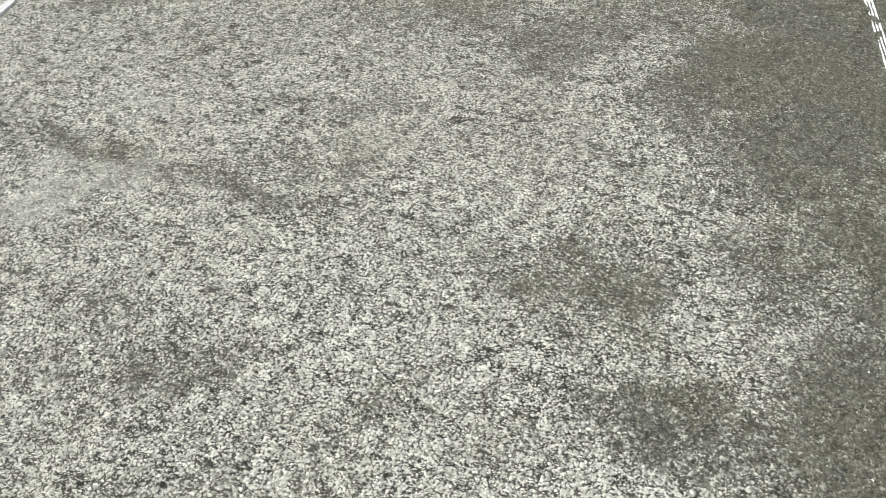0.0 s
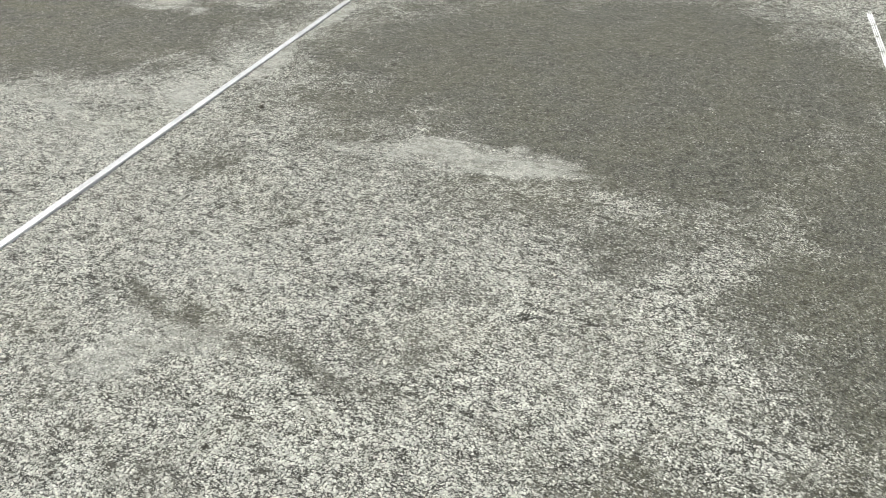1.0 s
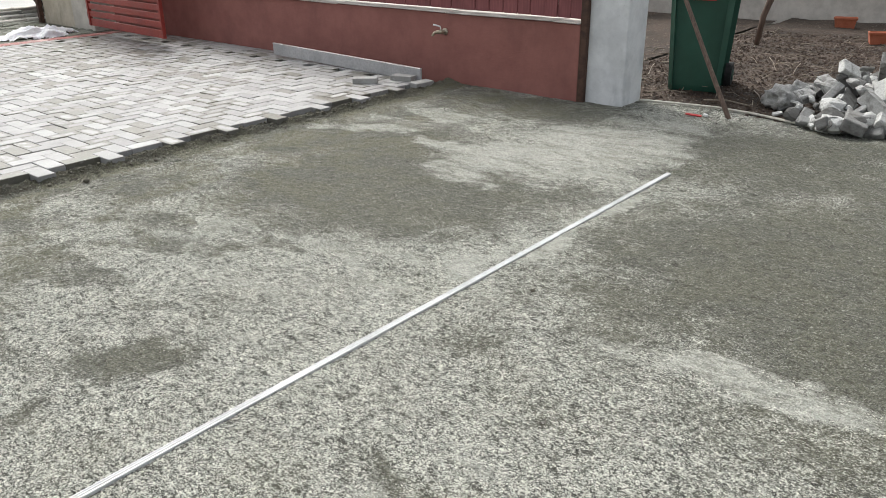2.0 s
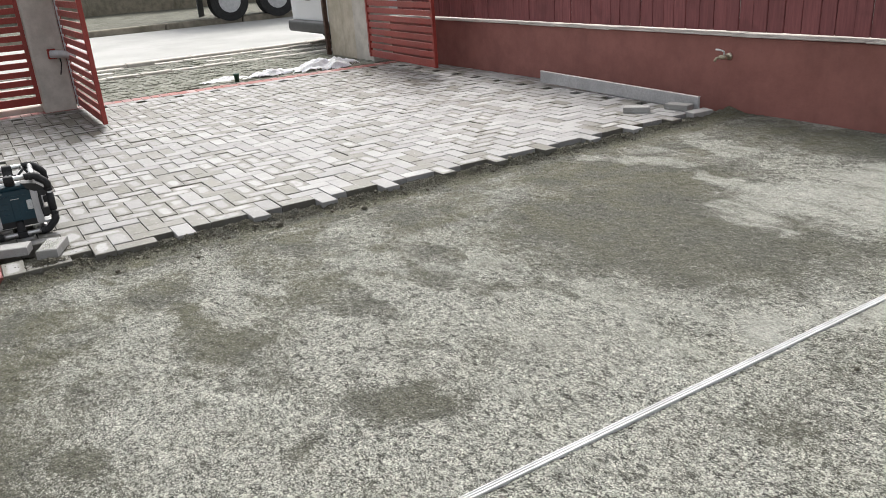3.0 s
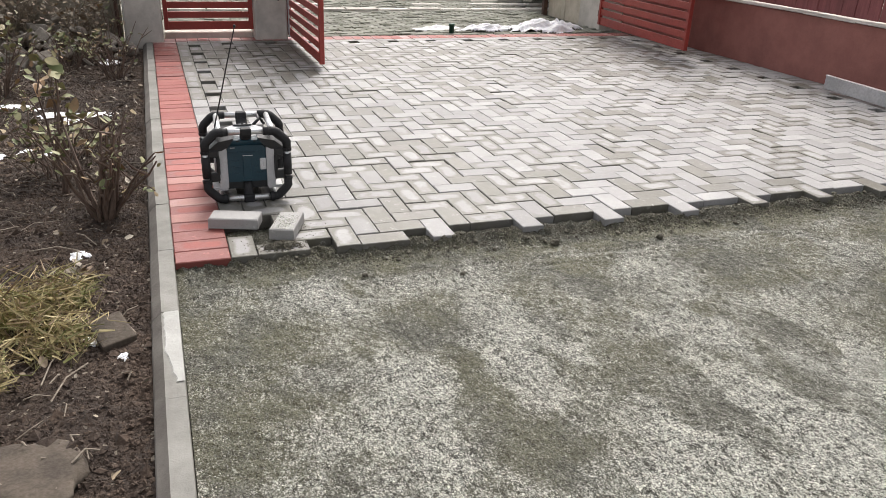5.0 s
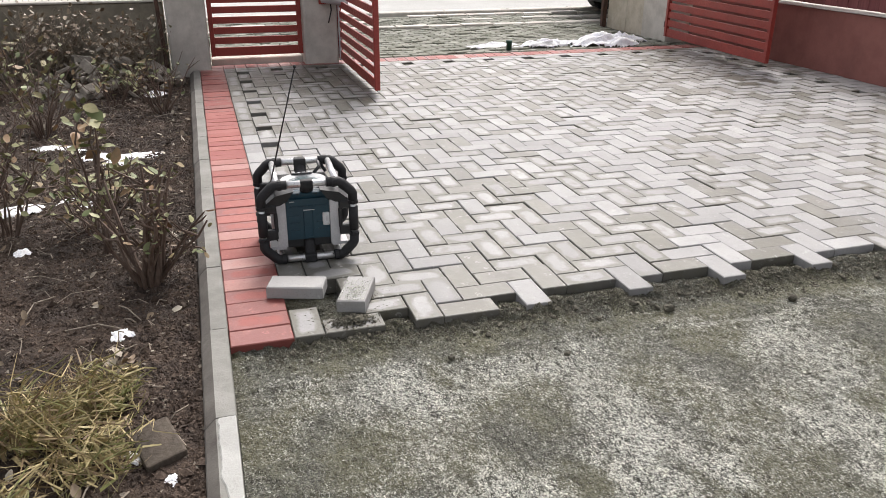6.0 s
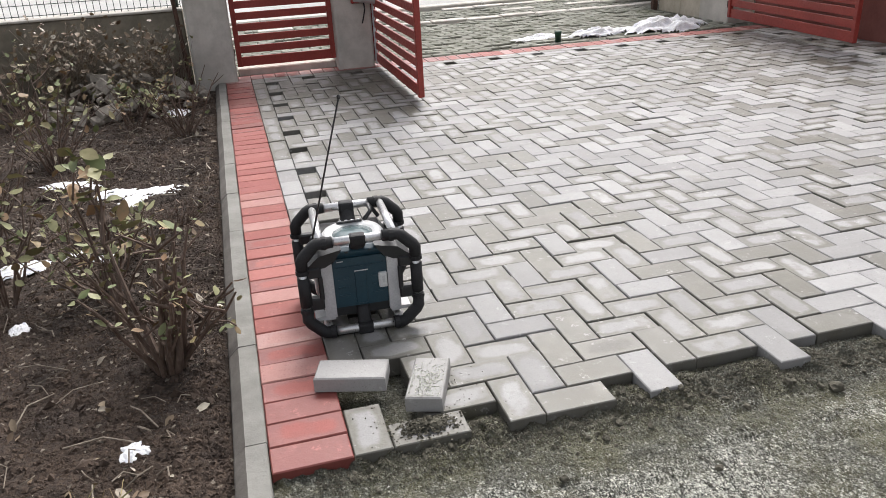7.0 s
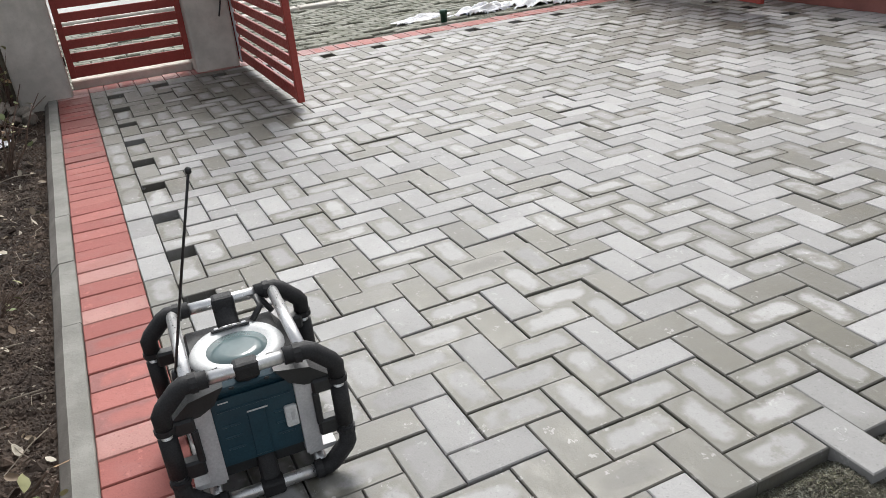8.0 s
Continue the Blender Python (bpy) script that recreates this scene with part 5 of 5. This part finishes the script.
def torn_sheet(label, at, outline, folds, seed, turn):
    """A stiff torn sack: half widths at rising heights, folded, with real thickness."""
    bm = bmesh.new()
    rows = []
    for k, (z, left, right) in enumerate(outline):
        row = []
        for i in range(13):
            f = i / 12
            x = left + (right - left) * f + 0.012 * noise.noise(Vector((k * 0.9, i * 0.8, seed)))
            fold = folds * (noise.noise(Vector((x * 13, z * 4, seed))) + 0.5 * abs(noise.noise(Vector((x * 30, z * 9, seed + 5)))))
            row.append(bm.verts.new((x, fold + 0.25 * z, z)))
        rows.append(row)
    for a, b in zip(rows, rows[1:]):
        for i in range(12):
            bm.faces.new((a[i], a[i + 1], b[i + 1], b[i]))
    bmesh.ops.solidify(bm, geom=bm.faces[:], thickness=0.004)
    ob = part("sack", bm, PLASTIC_SACK)
    ob.matrix_world = pose(*at, 0, 0, turn)
    return tagged(ob, label, "sack")


torn_sheet("torn dirty white plastic sack on the rubble", (3.50, 5.80, 0.0),
           [(-0.02, 0.0, 0.03), (0.03, -0.03, 0.06), (0.10, -0.06, 0.09), (0.17, -0.08, 0.13), (0.24, -0.08, 0.17), (0.30, -0.05, 0.16), (0.36, 0.0, 0.13), (0.40, 0.02, 0.08)], 0.10, 3.1, 8)
torn_sheet("crumpled grey plastic sack behind the rubble", (3.78, 6.12, 0.0),
           [(0.10, -0.02, 0.03), (0.15, -0.07, 0.06), (0.21, -0.10, 0.11), (0.27, -0.10, 0.13), (0.33, -0.08, 0.12), (0.38, -0.04, 0.07)], 0.14, 9.4, -6)
crumpled("sack", "black crumpled foil under the torn sacks", (3.76, 5.98, 0.05), (0.24, 0.16, 0.17), 6.4, BLACK, "sack")
crumpled("sack", "dark grey crumpled sheet at the foot of the rubble", (3.62, 5.78, 0.0), (0.20, 0.12, 0.08), 5.4, BLACK, "sack")
crumpled("sack", "pale grey cement sack on the rubble edge", (2.52, 5.86, 0.05), (0.14, 0.12, 0.13), 7.7, STONE, "sack")

trunk = part("tree_trunk", tubed([(4.01, 5.78, -0.08), (4.02, 5.79, 0.3), (4.0, 5.82, 0.9), (4.04, 5.84, 1.8)], [0.045, 0.036, 0.032, 0.026], 10), BARK, None, "", True)
tagged(trunk, "slim dark bare tree trunk at the yard edge", "tree trunk")
trunk = part("tree_trunk", tubed([(1.39, 8.55, -0.08), (1.42, 8.58, 0.30), (1.50, 8.62, 0.60), (1.56, 8.66, 1.7)], [0.026, 0.030, 0.034, 0.026], 10), BARK, None, "", True)
tagged(trunk, "slim leaning bare tree trunk in the yard soil", "tree trunk")
slab = part("concrete_slab", boxed((5.2, 7.55, -0.02), (2.6, 1.5, 0.10), 0.01), CAP)
tagged(slab, "pale concrete slab by the house", "slab", kind="structure")
part_edge = part("slab_edge", boxed((5.2, 6.785, 0.0), (2.6, 0.03, 0.05), 0.004), TERRACOTTA)
tagged(part_edge, "red painted edge strip of the slab", "edge strip", kind="structure")


def flower_pot(at, r, h):
    pot = thing("flower_pot", "terracotta flower pot standing by the slab", "flower pot", at, 0, "flower pots")
    part("body", lathe(bmesh.new(), [(r * 0.68, 0), (r * 0.95, h * 0.8), (r * 0.95, h * 0.82)], 20), TERRACOTTA, pot, "", True)
    part("rim", lathe(bmesh.new(), [(r * 0.98, h * 0.8), (r * 1.05, h * 0.82), (r * 1.05, h), (r * 0.95, h), (r * 0.93, h * 0.85)], 20), TERRACOTTA, pot, "", True)
    part("earth", lathe(bmesh.new(), [(r * 0.9, h * 0.86), (r * 0.5, h * 0.9), (r * 0.1, h * 0.91)], 16), SOIL, pot)


flower_pot((3.84, 6.95, -0.04), 0.11, 0.22)
flower_pot((3.55, 7.35, -0.03), 0.14, 0.24)
flower_pot((3.20, 7.55, -0.03), 0.10, 0.18)


def planter(at, turn):
    """A long terracotta flower box: tapered trough, rolled rim, earth."""
    box_pot = thing("planter", "rectangular terracotta planter box standing by the house", "planter", at, turn, "terracotta planters")
    trough = bmesh.new()
    rings = [[trough.verts.new((sx * w, sy * d, z)) for sx, sy in ((-1, -1), (1, -1), (1, 1), (-1, 1))]
             for w, d, z in ((0.10, 0.055, 0.0), (0.125, 0.075, 0.14), (0.112, 0.062, 0.14), (0.105, 0.058, 0.11))]
    for low, high in zip(rings, rings[1:]):
        for k in range(4):
            trough.faces.new((low[k], low[(k + 1) % 4], high[(k + 1) % 4], high[k]))
    trough.faces.new(rings[0][::-1])
    part("trough", trough, TERRACOTTA, box_pot)
    part("rim", boxed((0, -0.075, 0.132), (0.262, 0.018, 0.03), 0.005), TERRACOTTA, box_pot)
    part("earth", boxed((0, 0, 0.115), (0.21, 0.115, 0.02), 0.005), SOIL, box_pot)


planter((1.72, 10.62, -0.03), 12)
planter((2.36, 9.48, -0.03), 20)
bucket = thing("bucket", "yellow plastic bucket on the yard ground", "bucket", (4.40, 6.46, -0.03))
part("body", lathe(bmesh.new(), [(0.10, 0), (0.135, 0.27), (0.145, 0.27), (0.145, 0.29), (0.13, 0.29), (0.10, 0.02)], 24), YELLOW, bucket, "", True)
part("bail", tubed([(-0.14, 0, 0.27), (-0.10, -0.10, 0.24), (0, -0.14, 0.22), (0.10, -0.10, 0.24), (0.14, 0, 0.27)], 0.004, 6), ALU, bucket, "thin wire handle", True)
pipe = part("drain_pipe", tubed([(3.93, 6.45, 0.0), (4.34, 5.78, -0.01)], 0.022, 12), ORANGE, None, "", True)
tagged(pipe, "orange-red plastic pipe lying on the soil", "pipe")
house = thing("house", "pale rendered house wall with a grey base behind the yard", "house", (0, 11.4, 0))
part("wall", boxed((1.0, 0.2, 1.5), (16, 0.4, 3.2), 0.02), HOUSE, house)
part("base", boxed((1.0, -0.02, 0.12), (16, 0.1, 0.5), 0.01), POST, house, "grey rendered base")


# ---- snow ----
def snow(name, label, at, size, seed, turn=0.0, bumps=0.5):
    bm = bmesh.new()
    bmesh.ops.create_grid(bm, x_segments=44, y_segments=44, size=1.0)
    gone = []
    for v in bm.verts:
        d = math.hypot(v.co.x, v.co.y)
        a = math.atan2(v.co.y, v.co.x)
        rim = 0.72 + 0.30 * noise.noise(Vector((math.cos(a) * 1.6, math.sin(a) * 1.6, seed))) + 0.16 * noise.noise(Vector((v.co.x * 5, v.co.y * 5, seed)))
        t = max(0.0, 1 - d / rim)
        v.co.z = (t ** 0.42) * (0.62 + 0.5 * bumps * noise.noise(Vector((v.co.x * 4.5, v.co.y * 4.5, seed + 4))) + 0.20 * noise.noise(Vector((v.co.x * 9, v.co.y * 9, seed + 7))) + 0.10 * noise.noise(Vector((v.co.x * 19, v.co.y * 19, seed)))) - 0.06
        if t <= 0:
            gone.append(v)
    bmesh.ops.delete(bm, geom=gone, context="VERTS")
    for v in bm.verts:
        v.co = Vector((v.co.x * size[0], v.co.y * size[1], v.co.z * size[2]))
    ob = part(name, bm, SNOW, None, "", True)
    ob.matrix_world = pose(*at, 0, 0, turn)
    return tagged(ob, label, "snow")


snow("snow_mound", "melting heap of old white snow before the gate", (-5.62, 4.32, -0.04), (0.30, 0.66, 0.21), 2.0, 3, 0.55)
snow("snow_mound", "low lumpy tail of old white snow before the gate", (-5.70, 3.62, -0.04), (0.17, 0.50, 0.13), 5.0, 5, 0.6)
snow("snow_mound", "thin broken tail of old snow before the gate", (-5.82, 3.05, -0.04), (0.13, 0.42, 0.08), 8.3, 8, 0.6)
for at, size, turn in (((-0.265, -0.338, -0.055), (0.062, 0.055, 0.035), 20), ((-1.10, -0.78, -0.05), (0.07, 0.05, 0.03), 0), ((-2.75, -0.86, -0.055), (0.24, 0.11, 0.05), 70),
                       ((-2.42, -0.42, -0.055), (0.17, 0.20, 0.06), 40), ((-2.52, -0.60, -0.055), (0.12, 0.14, 0.05), 10), ((-1.66, -0.90, -0.055), (0.10, 0.20, 0.05), 20),
                       ((-1.60, -0.56, -0.055), (0.14, 0.10, 0.06), 0), ((-1.72, -0.68, -0.055), (0.08, 0.10, 0.04), 50), ((-4.25, -0.36, -0.05), (0.16, 0.13, 0.05), 0),
                       ((-4.9, -0.52, -0.05), (0.18, 0.10, 0.05), 10), ((0.53, -0.17, -0.055), (0.04, 0.03, 0.02), 0), ((0.42, -0.27, -0.05), (0.05, 0.03, 0.03), 60)):
    snow("snow_patch", "small leftover patch of white snow on the soil", at, size, at[0] * 3.3, turn, 0.35)


# ---- plants of the bed ----
def leaf(bm, at, size, r):
    turn = Euler((r.uniform(-0.9, 0.9), r.uniform(-0.9, 0.9), r.uniform(0, 6.28))).to_matrix()
    curl = r.uniform(-0.25, 0.35)
    cup = r.uniform(-0.05, 0.16)
    side = [(0.10, 0.12), (0.28, 0.25), (0.50, 0.29), (0.72, 0.23), (0.90, 0.11)]
    side = [(u, w * r.uniform(0.8, 1.15)) for u, w in side]
    rise = [cup * w * 3 + curl * u ** 2.5 for u, w in side]
    shape = [(0, 0, 0)] + [(u, w, z) for (u, w), z in zip(side, rise)] + [(1.0, 0, curl)] + [(u, -w, z + r.uniform(-0.04, 0.04)) for (u, w), z in zip(side[::-1], rise[::-1])]
    spine = bm.verts.new(Vector(at) + turn @ (Vector((0.5, 0, curl * 0.18)) * size))
    ring = [bm.verts.new(Vector(at) + turn @ (Vector(p) * size)) for p in shape]
    for k in range(12):
        bm.faces.new((spine, ring[k], ring[(k + 1) % 12])).smooth = True


def shrub(label, at, stems, height, spread, leaves, leaf_size, seed, thick=0.006, low=0.25, material=None, wood=None):
    r = random.Random(seed)
    plant = thing("shrub", label, "shrub", at, 0, "bed shrubs")
    wood_bm, leaf_bm = bmesh.new(), bmesh.new()
    tips = []
    for k in range(stems):
        a, d = r.uniform(0, 6.283), r.uniform(0.2, 1.0) * spread
        h = height * r.uniform(0.55, 1.0)
        foot = Vector((math.cos(a) * spread * 0.18 * r.random(), math.sin(a) * spread * 0.18 * r.random(), -0.05))
        pts = [foot]
        for s in range(1, 6):
            f = s / 5
            pts.append(foot + Vector((math.cos(a) * d * f ** 1.2 + r.uniform(-1, 1) * 0.03 * height, math.sin(a) * d * f ** 1.2 + r.uniform(-1, 1) * 0.03 * height, h * f)))
        w = thick * r.uniform(0.6, 1.2)
        tube(wood_bm, pts, [w * (1 - 0.14 * s) for s in range(6)], 6)
        tips += pts[2:]
        for _ in range(r.randint(2, 4)):
            b = r.choice(pts[2:5])
            c = b + Vector((r.uniform(-1, 1), r.uniform(-1, 1), r.uniform(0.1, 1.0))) * height * 0.2
            tube(wood_bm, [b, (b + c) / 2 + Vector((r.uniform(-1, 1), r.uniform(-1, 1), 0)) * 0.012, c], [w * 0.5, w * 0.4, w * 0.25], 5)
            tips.append(c)
    for _ in range(leaves):
        p = r.choice(tips)
        if p.z < low * height:
            continue
        leaf(leaf_bm, p + Vector((r.uniform(-1, 1), r.uniform(-1, 1), r.uniform(-1, 1))) * 0.02, leaf_size * r.uniform(0.5, 1.2), r)
    part("branchwork", wood_bm, wood or BARK, plant)
    if leaves:
        part("foliage", leaf_bm, material or LEAVES, plant, "few withered green and brown leaves")
    return plant


shrub("bare many-stemmed rose bush with withered leaves by the kerb", (-0.66, -0.27, -0.03), 17, 0.50, 0.225, 120, 0.036, 41, 0.013)
shrub("tall thin rose shoot with pale green leaves", (-1.02, -0.45, -0.03), 3, 0.92, 0.07, 56, 0.080, 42, 0.009, 0.35)
shrub("withered leafy rose bush in the bed", (-1.22, -0.50, -0.03), 14, 0.50, 0.30, 150, 0.048, 43, 0.006)
shrub("green-leaved low rose shoots beside the snow", (-1.62, -0.40, -0.04), 7, 0.30, 0.18, 60, 0.06, 57, 0.005, 0.2)
shrub("bare dark stems with a few broad pale leaves", (-1.30, -0.86, -0.04), 8, 0.62, 0.20, 46, 0.075, 58, 0.007, 0.25)
shrub("low clump of dry reddish twigs", (-1.95, -0.28, -0.04), 40, 0.15, 0.17, 14, 0.03, 44, 0.003, 0.1)
shrub("bare dry shrub beside the gate post", (-3.6, -0.28, -0.04), 20, 0.46, 0.24, 40, 0.04, 45, 0.006)
shrub("bare grey shrub with dead leaves", (-1.95, -1.05, -0.03), 22, 0.62, 0.36, 110, 0.055, 46, 0.006)
shrub("bare grey shrub with dead leaves", (-3.1, -0.98, -0.03), 24, 0.62, 0.40, 110, 0.055, 47, 0.006)
shrub("bare brown shrub with dead leaves", (-1.35, -1.15, -0.03), 20, 0.50, 0.34, 90, 0.055, 48, 0.006)
shrub("withered seedling shrub with pale leaves", (-3.9, -0.62, -0.04), 14, 0.34, 0.26, 70, 0.05, 49, 0.005)
shrub("tangled dry brush against the mossy plinth", (-4.95, -1.15, -0.04), 70, 0.68, 0.42, 620, 0.05, 51, 0.005, 0.1, PALE_LEAVES, TWIG)
shrub("tangled dry brush against the mossy plinth", (-4.9, -1.9, -0.04), 70, 0.68, 0.42, 620, 0.05, 52, 0.005, 0.1, PALE_LEAVES, TWIG)
shrub("heap of dry pale brush before the mossy plinth", (-4.72, -0.62, -0.02), 60, 0.62, 0.36, 520, 0.045, 55, 0.004, 0.05, PALE_LEAVES, TWIG)
shrub("thicket of dry stems before the mesh fence", (-4.55, -1.75, -0.02), 44, 0.60, 0.50, 300, 0.055, 56, 0.004, 0.05, PALE_LEAVES, TWIG)
shrub("low withered weeds by the rubble", (-4.3, -0.55, -0.04), 22, 0.30, 0.30, 120, 0.05, 53, 0.004)
shrub("bare thin stems beside the rusty pole", (-4.75, -0.33, -0.04), 10, 0.55, 0.14, 40, 0.045, 54, 0.005)
shrub("bare dry shrub before the mesh fence", (-4.3, -1.35, -0.04), 24, 0.58, 0.45, 110, 0.06, 50, 0.006)


def grass_clump(label, at, blades, height, spread, seed):
    r = random.Random(seed)
    clump = thing("grass_clump", label, "grass clump", at, 0, "dry grass clumps")
    bm = bmesh.new()
    for _ in range(blades):
        a, d = r.uniform(0, 6.283), spread * math.sqrt(r.random())
        foot = Vector((math.cos(a) * d * 0.6, math.sin(a) * d * 0.6, -0.01))
        h, lean = height * r.uniform(0.3, 1.15), r.uniform(0.02, 0.75)
        b = a + r.uniform(-1.8, 1.8)
        w = r.uniform(0.0016, 0.0068)
        kinks = [Vector((r.uniform(-1, 1), r.uniform(-1, 1), r.uniform(-0.5, 0.5))) * 0.028 * s ** 0.7 for s in range(5)]
        side = Vector((-math.sin(b), math.cos(b), 0)) * w
        last = None
        for s in range(5):
            f = s / 4
            p = foot + Vector((math.cos(b) * lean * h * f ** 1.6, math.sin(b) * lean * h * f ** 1.6, max(h * (f - 0.5 * lean * f * f * f), 0.004 + 0.012 * f))) + kinks[s]
            pair = (bm.verts.new(p - side * (1.05 - f)), bm.verts.new(p + side * (1.05 - f) + Vector((0, 0, w * 0.5))))
            if last:
                bm.faces.new((last[0], last[1], pair[1], pair[0]))
            last = pair
    tagged(part("tuft", bm, BLADES, clump), kind="stuff")
    return clump


grass_clump("clump of dry straw-coloured grass on the soil", (0.15, -0.37, -0.04), 200, 0.13, 0.15, 61)
grass_clump("clump of dry straw-coloured grass on the soil", (0.26, -0.52, -0.04), 210, 0.17, 0.17, 62)
grass_clump("tangled dry brown grass on the soil", (0.42, -0.37, -0.04), 170, 0.10, 0.18, 63)
shrub("withered brown weed stalk beside the dry grass", (0.10, -0.33, -0.04), 6, 0.17, 0.07, 26, 0.04, 65, 0.004, 0.2, PALE_LEAVES, TWIG)
grass_clump("greenish dry grass clump on the soil", (0.62, -0.56, -0.04), 200, 0.12, 0.14, 64)

flat = part("flat_stone", boxed((0, 0, 0), (0.15, 0.105, 0.035), 0.006, (6, 8, 20), 2), SLABSTONE)
flat.matrix_world = pose(0.40, -0.205, -0.035)
tagged(flat, "flat broken brownish stone beside the kerb", "stone")
for at, s, t in (((1.02, -0.36, -0.055), (0.26, 0.17, 0.045), 30), ((1.15, -0.52, -0.055), (0.18, 0.14, 0.045), 80)):
    bm = bmesh.new()
    bmesh.ops.create_icosphere(bm, subdivisions=3, radius=1.0)
    for v in bm.verts:
        p = v.co * 1.4 + Vector((t, 0, 0))
        v.co *= 1.0 + 0.28 * noise.noise(p) + 0.07 * noise.noise(p * 4.0)
        v.co = Vector((v.co.x * s[0] * 0.6, v.co.y * s[1] * 0.6, max(-0.6, min(v.co.z, 0.35 + 0.08 * noise.noise(p * 2.5))) * s[2]))
    stone = part("flat_stone", bm, SLABSTONE, None, "", True)
    stone.matrix_world = pose(*at, 3, -4, t)
    tagged(stone, "flat brownish field stone sunk in the soil", "stone")


def fallen_leaves():
    r = random.Random(71)
    bm = bmesh.new()
    for _ in range(520):
        x, y = r.uniform(-4.9, 1.6), -0.12 - 1.4 * r.random() ** 1.3
        z = float(soil_height(np.array([x]), np.array([y]))[0])
        leaf(bm, (x, y, z + 0.008), r.uniform(0.012, 0.045), r)
    tagged(part("fallen_leaves", bm, PALE_LEAVES), "pale dead leaves lying on the soil", "fallen leaves", kind="stuff")
    bm = bmesh.new()
    for _ in range(320):
        x, y = r.uniform(-4.9, 1.6), -0.13 - 1.3 * r.random() ** 1.2
        z = float(soil_height(np.array([x]), np.array([y]))[0]) + 0.008
        a, l = r.uniform(0, 6.283), 0.03 + 0.17 * r.random() ** 2
        p, q = Vector((x, y, z)), Vector((x + l * math.cos(a), y + l * math.sin(a), z + r.uniform(0, 0.02)))
        if q.y > -0.1:
            continue
        tube(bm, [p, (p + q) / 2 + Vector((r.uniform(-1, 1) * 0.02, r.uniform(-1, 1) * 0.02, 0.012)), q], r.uniform(0.0012, 0.003), 5)
    tagged(part("twigs", bm, TWIG), "dry pale twigs and stalks on the soil", "twigs", kind="stuff")
    bm = bmesh.new()
    for _ in range(240):
        x, y = r.uniform(0.6, 4.4), 5.7 + 4.0 * r.random()
        a, l = r.uniform(0, 6.283), r.uniform(0.08, 0.35)
        p = Vector((x, y, -0.02))
        q = p + Vector((l * math.cos(a), l * math.sin(a), r.uniform(0, 0.06)))
        tube(bm, [p, (p + q) / 2 + Vector((0, 0, 0.02)), q], r.uniform(0.002, 0.005), 5)
    tagged(part("twigs", bm, TWIG), "dry twigs scattered on the yard soil", "twigs", kind="stuff")


fallen_leaves()
sprig = thing("rose_twig", "small withered twig with a leaf hanging over the kerb", "twig", (-0.72, -0.10, 0.0))
part("stem", tubed([(0.0, -0.10, 0.05), (0.02, -0.03, 0.075), (0.03, 0.03, 0.065), (0.03, 0.05, 0.045)], 0.003, 6), BARK, sprig)
bm = bmesh.new()
for k in range(4):
    leaf(bm, (0.03, 0.045, 0.045), 0.032, random.Random(80 + k))
part("foliage", bm, LEAVES, sprig)

# ---- street vehicles, partly hidden ----
def wheel(parent, x, y, z, radius, wide):
    w = part("wheel", tubed([(x - wide / 2, y, z), (x + wide / 2, y, z)], radius, 24), TYRE, parent, "black tyre")
    part("rim", tubed([(x - wide / 2 - 0.008, y, z), (x + wide / 2 + 0.008, y, z)], radius * 0.58, 18), TRIM, w, "grey steel rim")


van = thing("van", "white van with a black bumper parked behind the gate post", "van", (-8.25, 5.35, -0.05))
part("body", prism(bmesh.new(), [(0.0, 0.42), (4.2, 0.38), (4.3, 0.9), (3.4, 1.15), (2.9, 1.85), (0.05, 1.9), (-0.02, 1.2)], -0.85, 0.85, "x"), CAR_WHITE, van)
part("bumper", boxed((0, -0.03, 0.35), (1.72, 0.16, 0.19), 0.05, None, 3), BLACK, van, "black plastic bumper")
part("lamp", boxed((0.79, -0.01, 0.95), (0.12, 0.06, 0.40), 0.02), STICKER, van, "red tail lamp")
part("handle", boxed((-0.1, -0.01, 0.78), (0.18, 0.04, 0.06), 0.01), BLACK, van, "black handle")
for x in (-0.74, 0.74):
    for y in (0.75, 3.4):
        wheel(van, x, y, 0.31, 0.31, 0.2)
truck = thing("trailer", "dark parked trailer with mudflaps across the street", "trailer", (-17.9, 5.6, 0.0))
part("body", boxed((0, 4.5, 2.2), (2.4, 9.0, 2.4), 0.04), POST, truck)
part("chassis", boxed((0.3, 4.5, 0.85), (1.4, 9.0, 0.24), 0.02), BLACK, truck)
flap = part("mudflap", boxed((1.0, 0.35, 0.48), (0.50, 0.03, 0.62), 0.008, (0, 0, -30)), BLACK, truck, "black rubber mudflap")
part("lettering_bar", boxed((1.0, 0.325, 0.42), (0.42, 0.012, 0.10), 0.002, (0, 0, -30)), WHITE, flap, "white bar of lettering")
for y in (1.1, 2.4):
    wheel(truck, 0.95, y, 0.50, 0.50, 0.32)

cap_tube = thing("pipe_stub", "short dark green plastic pipe stub by the red row", "pipe stub", (-5.46, 3.10, -0.03))
part("tube", lathe(bmesh.new(), [(0.028, 0), (0.028, 0.08), (0.034, 0.08), (0.034, 0.11), (0.024, 0.112)], 16), GLOSSY_GREEN, cap_tube, "", True)
